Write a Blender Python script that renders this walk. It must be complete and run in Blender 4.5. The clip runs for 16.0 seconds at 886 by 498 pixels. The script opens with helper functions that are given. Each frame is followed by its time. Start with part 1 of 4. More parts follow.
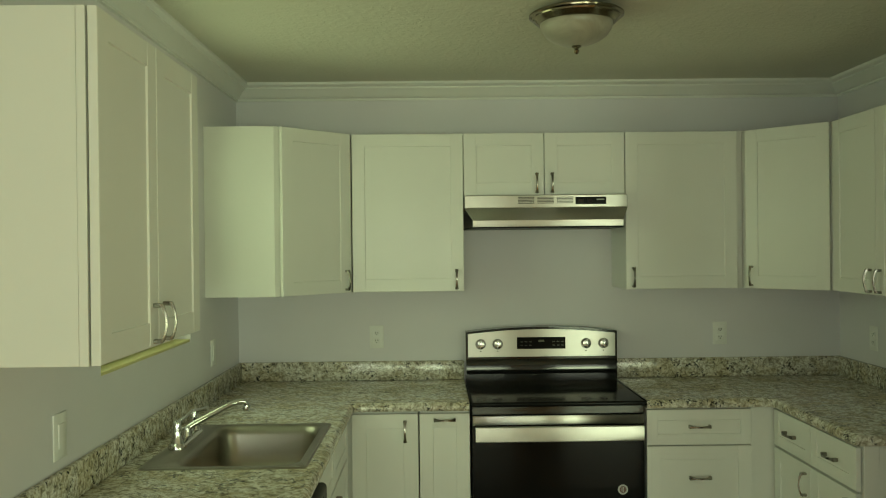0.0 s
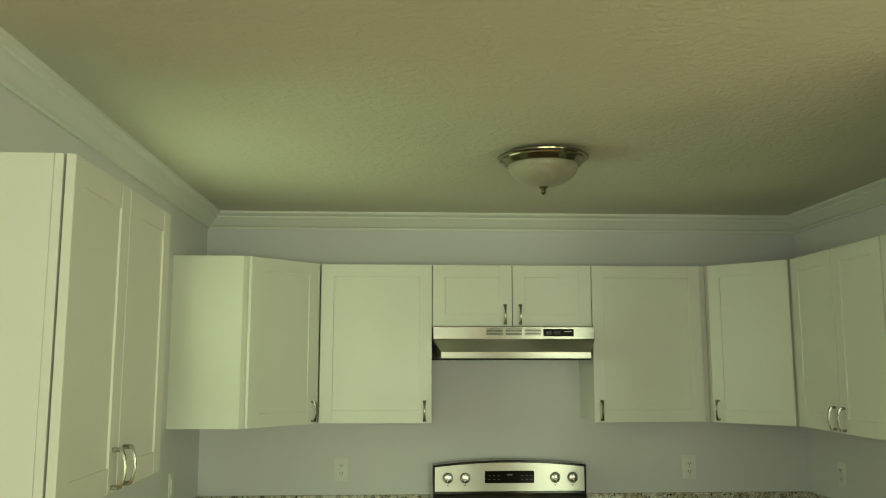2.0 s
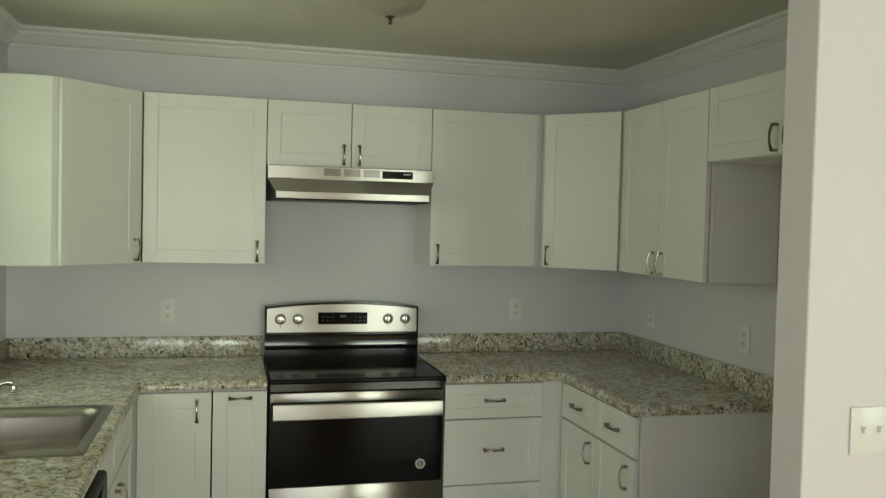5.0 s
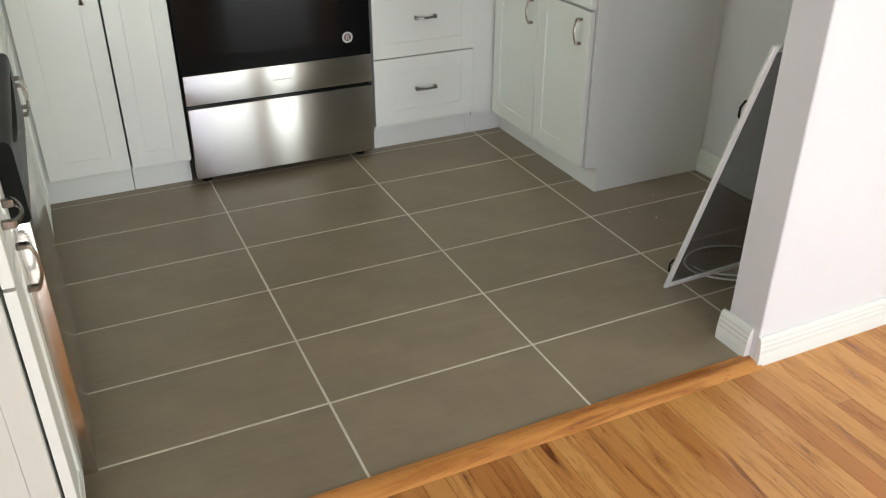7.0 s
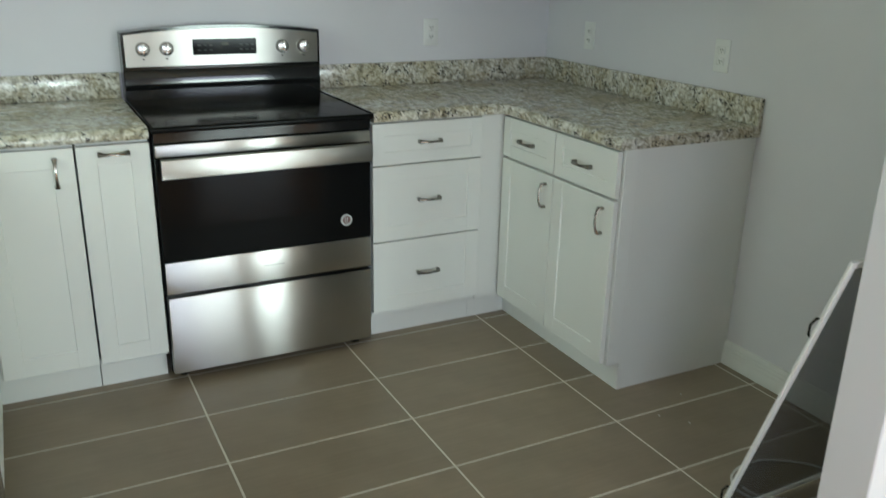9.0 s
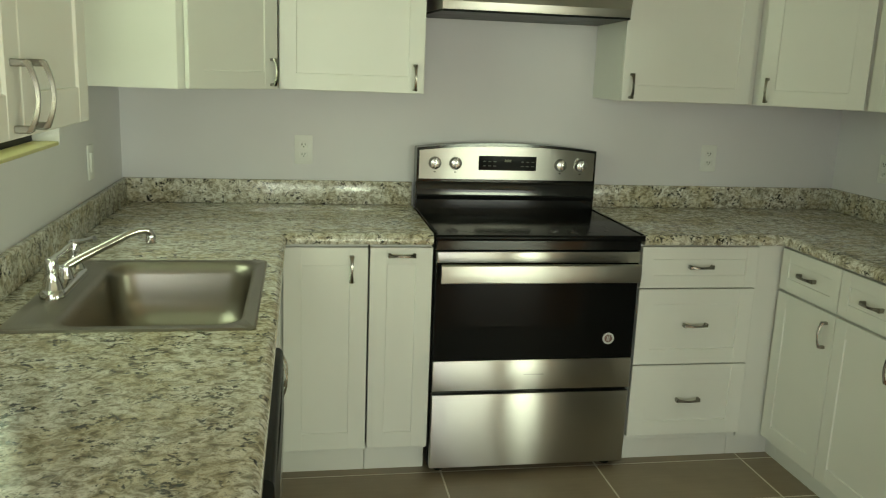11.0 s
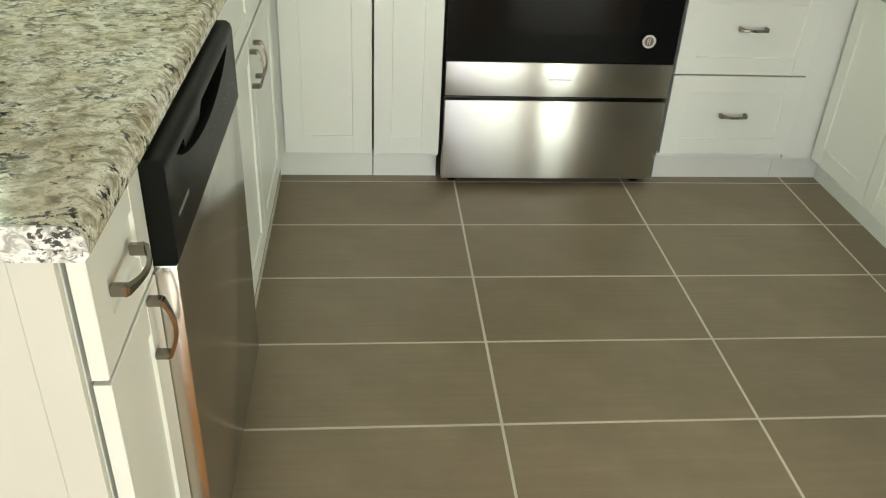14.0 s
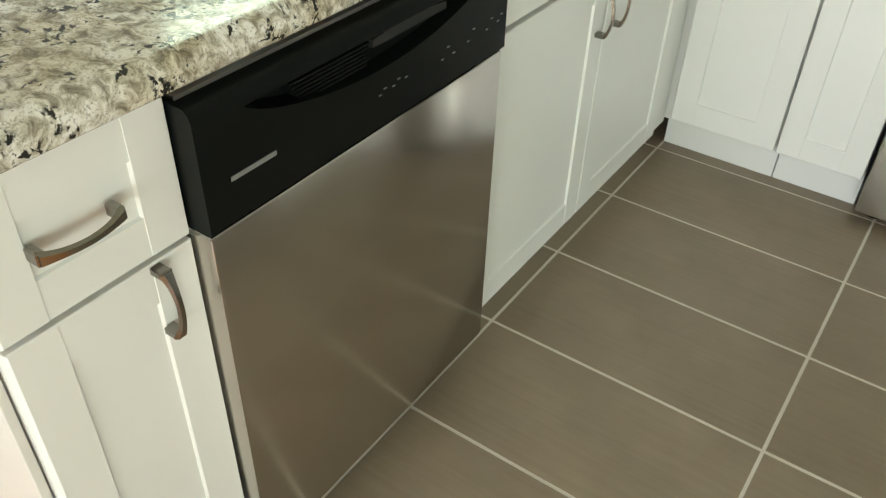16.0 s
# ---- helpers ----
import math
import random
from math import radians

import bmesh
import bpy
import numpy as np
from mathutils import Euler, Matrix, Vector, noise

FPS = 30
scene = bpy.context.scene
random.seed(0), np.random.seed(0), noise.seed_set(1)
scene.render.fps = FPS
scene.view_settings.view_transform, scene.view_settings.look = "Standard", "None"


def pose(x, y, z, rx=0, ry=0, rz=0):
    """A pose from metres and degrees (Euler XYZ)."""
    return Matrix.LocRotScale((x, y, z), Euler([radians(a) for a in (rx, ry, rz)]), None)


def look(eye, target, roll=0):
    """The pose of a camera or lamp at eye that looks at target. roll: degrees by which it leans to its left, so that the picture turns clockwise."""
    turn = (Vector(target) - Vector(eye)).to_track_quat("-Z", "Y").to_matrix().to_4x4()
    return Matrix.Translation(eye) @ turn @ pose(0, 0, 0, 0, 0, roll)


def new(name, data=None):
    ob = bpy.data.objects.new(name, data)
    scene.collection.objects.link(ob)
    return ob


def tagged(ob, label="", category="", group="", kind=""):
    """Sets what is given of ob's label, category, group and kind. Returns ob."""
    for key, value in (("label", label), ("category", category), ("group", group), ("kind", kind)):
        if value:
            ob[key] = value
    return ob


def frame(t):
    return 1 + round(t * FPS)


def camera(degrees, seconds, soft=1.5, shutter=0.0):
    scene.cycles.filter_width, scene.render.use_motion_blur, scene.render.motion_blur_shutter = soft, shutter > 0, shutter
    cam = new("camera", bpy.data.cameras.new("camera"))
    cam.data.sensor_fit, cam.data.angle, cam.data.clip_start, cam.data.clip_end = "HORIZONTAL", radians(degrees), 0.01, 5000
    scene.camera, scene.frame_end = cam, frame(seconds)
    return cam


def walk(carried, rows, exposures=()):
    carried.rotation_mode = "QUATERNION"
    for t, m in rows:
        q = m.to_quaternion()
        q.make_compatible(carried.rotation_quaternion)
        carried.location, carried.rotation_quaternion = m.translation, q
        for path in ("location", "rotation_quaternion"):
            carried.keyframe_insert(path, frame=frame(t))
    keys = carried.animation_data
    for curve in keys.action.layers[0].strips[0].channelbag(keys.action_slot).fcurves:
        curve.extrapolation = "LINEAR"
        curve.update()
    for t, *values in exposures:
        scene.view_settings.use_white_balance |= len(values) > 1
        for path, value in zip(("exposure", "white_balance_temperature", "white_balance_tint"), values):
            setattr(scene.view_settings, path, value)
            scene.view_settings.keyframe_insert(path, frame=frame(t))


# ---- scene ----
cam = camera(56.3, 16.0, 1.1, 0.2)
PATH = [
    (0, (0.005, 0.177, 1.592), (0.026, 2.177, 1.585), -0.6),
    (0.5, (0.007, 0.182, 1.62), (0.011, 2.181, 1.678), -0.8),
    (1, (0.004, 0.177, 1.644), (0.037, 2.168, 1.84), -0.9),
    (1.5, (0.01, 0.166, 1.662), (0.072, 2.146, 1.94), -0.4),
    (2, (0.002, 0.156, 1.658), (0.1, 2.135, 1.93), -0.0),
    (2.5, (0.0, 0.167, 1.656), (0.131, 2.146, 1.917), 0.1),
    (3, (-0.009, 0.173, 1.648), (0.211, 2.146, 1.891), -0.0),
    (5.5, (-0.007, 0.335, 1.542), (0.578, 2.224, 1.245), 1.5),
    (6, (-0.06, 0.5, 1.455), (0.602, 2.294, 0.869), 1.6),
    (6.5, (-0.111, 0.562, 1.402), (0.555, 2.262, 0.586), 1.1),
    (7, (-0.23, 0.643, 1.388), (0.511, 2.225, 0.415), -0.0),
    (7.5, (-0.26, 0.691, 1.387), (0.587, 2.202, 0.388), 1.0),
    (8, (-0.171, 0.835, 1.402), (0.709, 2.361, 0.454), 1.0),
    (8.5, (-0.113, 0.96, 1.43), (0.803, 2.531, 0.597), 1.8),
    (9, (-0.212, 1.024, 1.433), (0.661, 2.699, 0.775), 1.3),
    (9.5, (-0.281, 1.044, 1.494), (0.493, 2.84, 1.078), 0.3),
    (12, (-0.299, 0.972, 1.423), (-0.128, 2.908, 0.951), 2.2),
    (12.5, (-0.274, 0.974, 1.384), (-0.090, 2.801, 0.593), 2.0),
    (13, (-0.175, 1.010, 1.321), (0.023, 2.765, 0.382), 2.0),
    (13.5, (-0.093, 1.075, 1.303), (0.106, 2.795, 0.302), 1.0),
    (14, (-0.087, 1.209, 1.313), (0.093, 2.907, 0.272), 3.0),
    (14.5, (0.011, 1.306, 1.289), (-0.165, 2.949, 0.161), 1.5),
    (15, (0.223, 1.394, 1.279), (-0.375, 2.887, 0.091), -0.4),
    (15.5, (0.275, 1.55, 1.249), (-0.469, 2.951, 0.031), 0.4),
    (16, (0.255, 1.714, 1.257), (-0.612, 3.02, 0.015), 1.9),
]

EXPOSURES = [
    (0.0, -1.22, 7700, -20), (2.0, -1.03, 7800, -19), (3.0, -1.03, 7800, -17), (5.5, -0.98, 6250, 6), (6.0, -0.78, 6100, 10), (6.5, -0.52, 5850, 12), (7.0, -0.25, 5850, 16), (8.0, -0.46, 5900, 11),
    (9.0, -0.36, 5500, 7), (9.5, -0.26, 5700, 6), (12.0, -0.98, 7250, -11), (12.5, -0.70, 7150, -8), (13.5, -0.13, 6450, 3), (14.5, -0.02, 6200, 8), (15.5, -0.03, 6150, 9), (16.0, 0.18, 5950, 11),
]
walk(cam, [(t, look(eye, target, roll)) for t, eye, target, roll in PATH], EXPOSURES)

# ---- plan (metres) ----
LEFT, BACK, RIGHT = -0.995, 4.40, 2.08      # kitchen walls
CEIL = 2.42
STUB_X, STUB_N, STUB_F = 1.336, 1.955, 2.075  # end, near face and far face of the short wall
ROOM_R, ROOM_S = 4.3, -5.2                  # far sides of the living room behind
WOOD_Z = -0.011                             # the oak floor lies a little lower than the tiles
TOP = 0.914                                 # counter height
WIN_Y0, WIN_Y1, WIN_Z0, WIN_Z1 = 2.66, 3.57, 1.213, 2.10

# ---- world and lights ----
world = bpy.data.worlds.new("sky")
scene.world = world
world.use_nodes = True
wn = world.node_tree.nodes
sky = wn.new("ShaderNodeTexSky")
sky.sky_type, sky.sun_disc, sky.sun_elevation, sky.sun_rotation = "NISHITA", False, radians(48), radians(200)
world.node_tree.links.new(sky.outputs[0], wn["Background"].inputs[0])
wn["Background"].inputs[1].default_value = 0.10


def area_lamp(name, m, sx, sy, watts, colour, spread=180):
    d = bpy.data.lights.new(name, "AREA")
    d.spread = radians(spread)
    d.shape, d.size, d.size_y, d.energy, d.color = "RECTANGLE", sx, sy, watts, colour
    ob = new(name, d)
    ob.matrix_world = m
    return ob


# daylight in the openings: sky light falling in, and light thrown up from the sunlit green garden
WC = (WIN_Y0 + WIN_Y1) / 2
area_lamp("sky_sink_window", look((LEFT - 0.125, WC, 1.66), (LEFT + 1, WC, 1.45)), 0.82, 0.78, 11, (0.88, 1.0, 0.68))
area_lamp("sky_south_door", look((2.62, ROOM_S - 0.03, 1.12), (1.6, 0, 0.2)), 1.25, 1.9, 38, (0.99, 0.95, 1.0), 140)
area_lamp("sky_south_window", look((0.15, ROOM_S - 0.03, 1.25), (0.6, 0, 0.5)), 2.0, 1.75, 30, (0.99, 0.95, 1.0), 140)
area_lamp("garden_south_window", look((0.15, ROOM_S - 0.03, 0.95), (0.3, 0, 2.7)), 2.0, 0.9, 40, (0.92, 1.0, 0.78), 120)
area_lamp("garden_south_door", look((2.62, ROOM_S - 0.03, 0.75), (1.3, 0, 2.6)), 1.25, 1.0, 46, (0.88, 1.0, 0.72), 120)
# fill lamps in unseen openings, added to brighten the cabinets and the walls
area_lamp("sky_east_window", look((ROOM_R + 0.05, -1.2, 1.45), (0.2, 1.2, 2.3)), 1.7, 1.3, 76, (0.89, 1.0, 0.78), 150)
area_lamp("sky_west_window", look((LEFT - 0.06, -1.9, 1.5), (1.2, 1.4, 0.2)), 1.45, 1.15, 44, (0.93, 0.95, 1.0), 150)


# ---- materials ----
def material(name, base=(0.8, 0.8, 0.8), rough=0.5, metal=0.0):
    m = bpy.data.materials.new(name)
    m.use_nodes = True
    b = m.node_tree.nodes["Principled BSDF"]
    b.inputs["Base Color"].default_value = (*base, 1)
    b.inputs["Roughness"].default_value = rough
    b.inputs["Metallic"].default_value = metal
    return m


def nodes_of(m):
    nt = m.node_tree
    return nt, nt.nodes["Principled BSDF"]


def coords(nt, scale=(1, 1, 1), kind="Object", rot=(0, 0, 0)):
    c, mp = nt.nodes.new("ShaderNodeTexCoord"), nt.nodes.new("ShaderNodeMapping")
    mp.inputs["Scale"].default_value = scale
    mp.inputs["Rotation"].default_value = rot
    nt.links.new(c.outputs[kind], mp.inputs["Vector"])
    return mp.outputs[0]


def noise_tex(nt, vec, scale, detail=4.0, rough=0.55, distort=0.0):
    n = nt.nodes.new("ShaderNodeTexNoise")
    n.inputs["Scale"].default_value, n.inputs["Detail"].default_value = scale, detail
    n.inputs["Roughness"].default_value, n.inputs["Distortion"].default_value = rough, distort
    if vec is not None:
        nt.links.new(vec, n.inputs["Vector"])
    return n.outputs["Fac"]


def ramp(nt, fac, stops):
    r = nt.nodes.new("ShaderNodeValToRGB")
    e = r.color_ramp.elements
    while len(e) < len(stops):
        e.new(0.5)
    for k, (p, c) in zip(e, stops):
        k.position, k.color = p, ((*c, 1) if isinstance(c, tuple) else (c, c, c, 1))
    nt.links.new(fac, r.inputs[0])
    return r.outputs[0]


def mixed(nt, fac, a, b, mode="MIX"):
    x = nt.nodes.new("ShaderNodeMix")
    x.data_type, x.blend_type = "RGBA", mode
    for sock, v in ((x.inputs[0], fac), (x.inputs[6], a), (x.inputs[7], b)):
        if isinstance(v, (int, float)):
            sock.default_value = v
        elif isinstance(v, tuple):
            sock.default_value = (*v, 1)
        else:
            nt.links.new(v, sock)
    return x.outputs[2]


def bump(nt, b, height, strength, distance):
    n = nt.nodes.new("ShaderNodeBump")
    n.inputs["Strength"].default_value, n.inputs["Distance"].default_value = strength, distance
    nt.links.new(height, n.inputs["Height"])
    nt.links.new(n.outputs[0], b.inputs["Normal"])


def painted(name, base, rough, grain=220.0, relief=0.08, dist=0.001, wear=0.05):
    """Paint: faint cloudy wear, a brushed or rolled fine relief."""
    m = material(name, base, rough)
    nt, b = nodes_of(m)
    v = coords(nt)
    cloud = ramp(nt, noise_tex(nt, v, 1.7, 5), [(0.3, 1 - wear), (0.7, 1.0)])
    nt.links.new(mixed(nt, 1.0, base, cloud, "MULTIPLY"), b.inputs["Base Color"])
    nt.links.new(ramp(nt, noise_tex(nt, v, 6, 3), [(0.3, rough - 0.06), (0.7, rough + 0.06)]), b.inputs["Roughness"])
    bump(nt, b, noise_tex(nt, v, grain, 3), relief, dist)
    return m


M_CAB = painted("cabinet_paint", (0.80, 0.80, 0.77), 0.34, 140, 0.03)
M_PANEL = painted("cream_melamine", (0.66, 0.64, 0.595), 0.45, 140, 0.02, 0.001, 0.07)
M_WALL = painted("wall_paint", (0.76, 0.742, 0.785), 0.62, 260, 0.12)
M_TRIM = painted("trim_paint", (0.80, 0.80, 0.78), 0.40, 120, 0.05)
M_PLASTIC = painted("white_plastic", (0.84, 0.84, 0.83), 0.30, 300, 0.01)
# yellow-green window light on the sill is mixed into its base colour
M_SILL = painted("sill_lit_yellow", (0.62, 0.57, 0.27), 0.45, 160, 0.08)


def ceiling_material():
    m = material("textured_ceiling", (0.70, 0.69, 0.60), 0.9)
    nt, b = nodes_of(m)
    v = coords(nt)
    worm = ramp(nt, noise_tex(nt, v, 38, 4, 0.55, 0.6), [(0.42, 0.0), (0.60, 1.0)])
    fine = noise_tex(nt, v, 170, 2)
    nt.links.new(mixed(nt, 1.0, (0.70, 0.69, 0.60), ramp(nt, noise_tex(nt, v, 1.3, 4), [(0.3, 0.93), (0.7, 1.0)]), "MULTIPLY"), b.inputs["Base Color"])
    bump(nt, b, mixed(nt, 0.25, worm, fine), 0.36, 0.006)
    return m


M_CEIL = ceiling_material()


def granite_material():
    m = material("speckled_laminate", (0.5, 0.46, 0.35), 0.24)
    nt, b = nodes_of(m)
    v = coords(nt, (0.85, 1.0, 0.95), rot=(0.1, 0.1, 0.35))
    wide = noise_tex(nt, v, 9, 4, 0.6, 0.5)
    mid = noise_tex(nt, v, 52, 6, 0.70, 0.7)
    fine = noise_tex(nt, v, 270, 4, 0.7, 0.2)
    cream = ramp(nt, mid, [(0.35, (0.18, 0.16, 0.12)), (0.43, (0.37, 0.34, 0.27)), (0.50, (0.58, 0.55, 0.465)), (0.58, (0.80, 0.785, 0.73))])
    tan = mixed(nt, ramp(nt, wide, [(0.46, 0.0), (0.60, 0.75)]), cream, mixed(nt, 1.0, cream, (0.78, 0.72, 0.56), "MULTIPLY"))
    grey = mixed(nt, ramp(nt, fine, [(0.565, 0.0), (0.61, 0.75)]), tan, (0.22, 0.195, 0.16))
    area = ramp(nt, noise_tex(nt, v, 26, 3, 0.6, 0.8), [(0.53, 0.0), (0.585, 1.0)])
    dots = ramp(nt, noise_tex(nt, v, 120, 3, 0.6, 0.4), [(0.51, 0.0), (0.545, 1.0)])
    dark = mixed(nt, mixed(nt, 1.0, area, dots, "MULTIPLY"), grey, (0.024, 0.023, 0.021))
    nt.links.new(dark, b.inputs["Base Color"])
    nt.links.new(ramp(nt, noise_tex(nt, v, 14, 4), [(0.3, 0.10), (0.7, 0.17)]), b.inputs["Roughness"])
    b.inputs["Specular IOR Level"].default_value = 0.5
    bump(nt, b, fine, 0.03, 0.0004)
    return m


M_GRANITE = granite_material()


def end_cap_material():
    """The raw laminate strip on the counter's cut end: white with grey clouds and black flecks."""
    m = material("white_laminate_strip", (0.8, 0.79, 0.77), 0.4)
    nt, b = nodes_of(m)
    v = coords(nt, (1.0, 1.0, 1.25), rot=(0.0, 0.5, 0.0))
    cloud = ramp(nt, noise_tex(nt, v, 58, 5, 0.65, 0.8), [(0.40, (0.36, 0.35, 0.34)), (0.50, (0.72, 0.71, 0.69)), (0.58, (0.86, 0.85, 0.83))])
    fleck = mixed(nt, 1.0, ramp(nt, noise_tex(nt, v, 40, 3, 0.6, 0.7), [(0.51, 0.0), (0.56, 1.0)]), ramp(nt, noise_tex(nt, v, 140, 3, 0.6, 0.4), [(0.49, 0.0), (0.54, 1.0)]), "MULTIPLY")
    nt.links.new(mixed(nt, fleck, cloud, (0.05, 0.05, 0.05)), b.inputs["Base Color"])
    return m


M_CAP = end_cap_material()


def steel_material(name, base, rough, stretch, aniso=0.6, turn=0.25):
    m = material(name, base, rough, 1.0)
    nt, b = nodes_of(m)
    if stretch:
        g = noise_tex(nt, coords(nt, stretch), 400, 3, 0.6)
        nt.links.new(ramp(nt, g, [(0.25, rough - 0.03), (0.75, rough + 0.04)]), b.inputs["Roughness"])
    smear = noise_tex(nt, coords(nt), 4, 5)
    nt.links.new(mixed(nt, 1.0, base, ramp(nt, smear, [(0.3, 0.93), (0.7, 1.0)]), "MULTIPLY"), b.inputs["Base Color"])
    if aniso:
        tan = nt.nodes.new("ShaderNodeTangent")
        tan.direction_type, tan.axis = "RADIAL", "Z"
        nt.links.new(tan.outputs[0], b.inputs["Tangent"])
        b.inputs["Anisotropic"].default_value = aniso
        b.inputs["Anisotropic Rotation"].default_value = turn
    return m


M_STEEL = steel_material("brushed_steel", (0.54, 0.525, 0.50), 0.30, None, 1.0)
M_STEEL_DW = steel_material("satin_steel_door", (0.57, 0.545, 0.50), 0.20, None, 0.0)
M_SINK = steel_material("satin_sink_steel", (0.33, 0.31, 0.27), 0.30, (1, 0.1, 1), 0.0)
M_KNOB = steel_material("satin_knob_metal", (0.34, 0.335, 0.32), 0.22, (1, 1, 1), 0.0)
M_CHROME = material("chrome", (0.64, 0.64, 0.64), 0.07, 1.0)
M_NICKEL = steel_material("brushed_nickel", (0.28, 0.265, 0.24), 0.22, (1, 1, 0.1), 0.0)
M_BRONZE = steel_material("antique_nickel", (0.25, 0.215, 0.155), 0.17, (1, 1, 1), 0.0)


def black_material(name, base, rough):
    m = material(name, base, rough)
    nt, b = nodes_of(m)
    v = coords(nt)
    nt.links.new(ramp(nt, noise_tex(nt, v, 9, 5), [(0.3, rough), (0.75, rough + 0.06)]), b.inputs["Roughness"])
    return m


M_GLOSS = black_material("black_enamel", (0.010, 0.010, 0.010), 0.06)
M_COOKTOP = black_material("black_cooktop_glass", (0.006, 0.006, 0.006), 0.12)
M_COOKTOP.node_tree.nodes["Principled BSDF"].inputs["IOR"].default_value = 1.20
M_GLASS_BLACK = black_material("black_oven_glass", (0.006, 0.006, 0.006), 0.04)
M_GLASS_BLACK.node_tree.nodes["Principled BSDF"].inputs["IOR"].default_value = 1.22
M_BLACK = black_material("black_plastic", (0.005, 0.006, 0.0055), 0.34)
for mm, level in ((M_GLOSS, 0.48), (M_BLACK, 0.12)):
    mm.node_tree.nodes["Principled BSDF"].inputs["Specular IOR Level"].default_value = level
M_DARK = material("dark_gap", (0.02, 0.02, 0.02), 0.7)
M_PRINT = material("pale_print", (0.55, 0.55, 0.55), 0.6)


def tile_material():
    m = material("taupe_porcelain", (0.12, 0.105, 0.085), 0.42)
    nt, b = nodes_of(m)
    info = nt.nodes.new("ShaderNodeObjectInfo")
    v0 = coords(nt, (1.2, 30, 30))
    add = nt.nodes.new("ShaderNodeVectorMath")
    sc = nt.nodes.new("ShaderNodeVectorMath")
    sc.operation = "SCALE"
    sc.inputs[0].default_value = (37, 91, 13)
    nt.links.new(info.outputs["Random"], sc.inputs["Scale"])
    nt.links.new(v0, add.inputs[0]), nt.links.new(sc.outputs[0], add.inputs[1])
    streak = noise_tex(nt, add.outputs[0], 3.0, 6, 0.65)
    cloud = noise_tex(nt, coords(nt), 5, 4)
    c = ramp(nt, streak, [(0.2, (0.266, 0.213, 0.151)), (0.8, (0.326, 0.261, 0.186))])
    c = mixed(nt, 1.0, c, ramp(nt, cloud, [(0.3, 0.84), (0.7, 1.08)]), "MULTIPLY")
    c = mixed(nt, 1.0, c, ramp(nt, info.outputs["Random"], [(0.0, 0.94), (1.0, 1.05)]), "MULTIPLY")
    nt.links.new(c, b.inputs["Base Color"])
    nt.links.new(ramp(nt, cloud, [(0.3, 0.34), (0.7, 0.46)]), b.inputs["Roughness"])
    bump(nt, b, streak, 0.06, 0.0008)
    return m


M_TILE = tile_material()
M_GROUT = painted("grout", (0.80, 0.75, 0.66), 0.85, 400, 0.3, 0.001, 0.2)


def oak_material(name, along, island):
    m = material(name, (0.45, 0.25, 0.09), 0.28)
    nt, b = nodes_of(m)
    if island:
        geo = nt.nodes.new("ShaderNodeNewGeometry")
        rnd = geo.outputs["Random Per Island"]
    else:
        rnd = nt.nodes.new("ShaderNodeObjectInfo").outputs["Random"]
    st = (22, 2.2, 22) if along == "y" else (2.2, 22, 22)
    v = coords(nt, st)
    sc, add = nt.nodes.new("ShaderNodeVectorMath"), nt.nodes.new("ShaderNodeVectorMath")
    sc.operation = "SCALE"
    sc.inputs[0].default_value = (53, 71, 17)
    nt.links.new(rnd, sc.inputs["Scale"])
    nt.links.new(v, add.inputs[0]), nt.links.new(sc.outputs[0], add.inputs[1])
    grain = noise_tex(nt, add.outputs[0], 1.1, 6, 0.62, 1.1)
    fleck = noise_tex(nt, add.outputs[0], 6.5, 4, 0.7, 0.3)
    tone = ramp(nt, rnd, [(0.0, (0.50, 0.200, 0.048)), (0.25, (0.60, 0.275, 0.076)), (0.6, (0.70, 0.350, 0.105)), (0.8, (0.54, 0.225, 0.056)), (1.0, (0.64, 0.300, 0.085))])
    dark = ramp(nt, grain, [(0.29, (0.26, 0.15, 0.09)), (0.38, (0.72, 0.62, 0.50)), (0.49, (0.96, 0.95, 0.92)), (0.75, (1.05, 1.03, 1.0))])
    c = mixed(nt, 1.0, tone, dark, "MULTIPLY")
    c = mixed(nt, 1.0, c, ramp(nt, fleck, [(0.31, (0.50, 0.38, 0.28)), (0.40, (1.0, 1.0, 1.0))]), "MULTIPLY")
    nt.links.new(c, b.inputs["Base Color"])
    nt.links.new(ramp(nt, grain, [(0.3, 0.30), (0.7, 0.17)]), b.inputs["Roughness"])
    bump(nt, b, grain, 0.06, 0.0006)
    return m


M_OAK = oak_material("oak_strip", "y", False)
M_OAK_FAR = oak_material("oak_strip_rest", "y", True)
M_OAK_X = oak_material("oak_threshold", "x", False)


def mesh_screen_material():
    m = material("insect_mesh", (0.05, 0.05, 0.055), 0.7)
    nt, b = nodes_of(m)
    tr, mx = nt.nodes.new("ShaderNodeBsdfTransparent"), nt.nodes.new("ShaderNodeMixShader")
    mx.inputs[0].default_value = 0.50
    out = nt.nodes["Material Output"]
    nt.links.new(tr.outputs[0], mx.inputs[1]), nt.links.new(b.outputs[0], mx.inputs[2])
    nt.links.new(mx.outputs[0], out.inputs["Surface"])
    return m


M_MESH = mesh_screen_material()


def frosted_glass():
    m = material("frosted_lamp_glass", (0.62, 0.60, 0.52), 0.28)
    nt, b = nodes_of(m)
    v = coords(nt)
    nt.links.new(ramp(nt, noise_tex(nt, v, 9, 5, 0.6, 1.0), [(0.35, (0.31, 0.295, 0.235)), (0.65, (0.44, 0.42, 0.35))]), b.inputs["Base Color"])
    b.inputs["Subsurface Weight"].default_value = 0.0
    return m


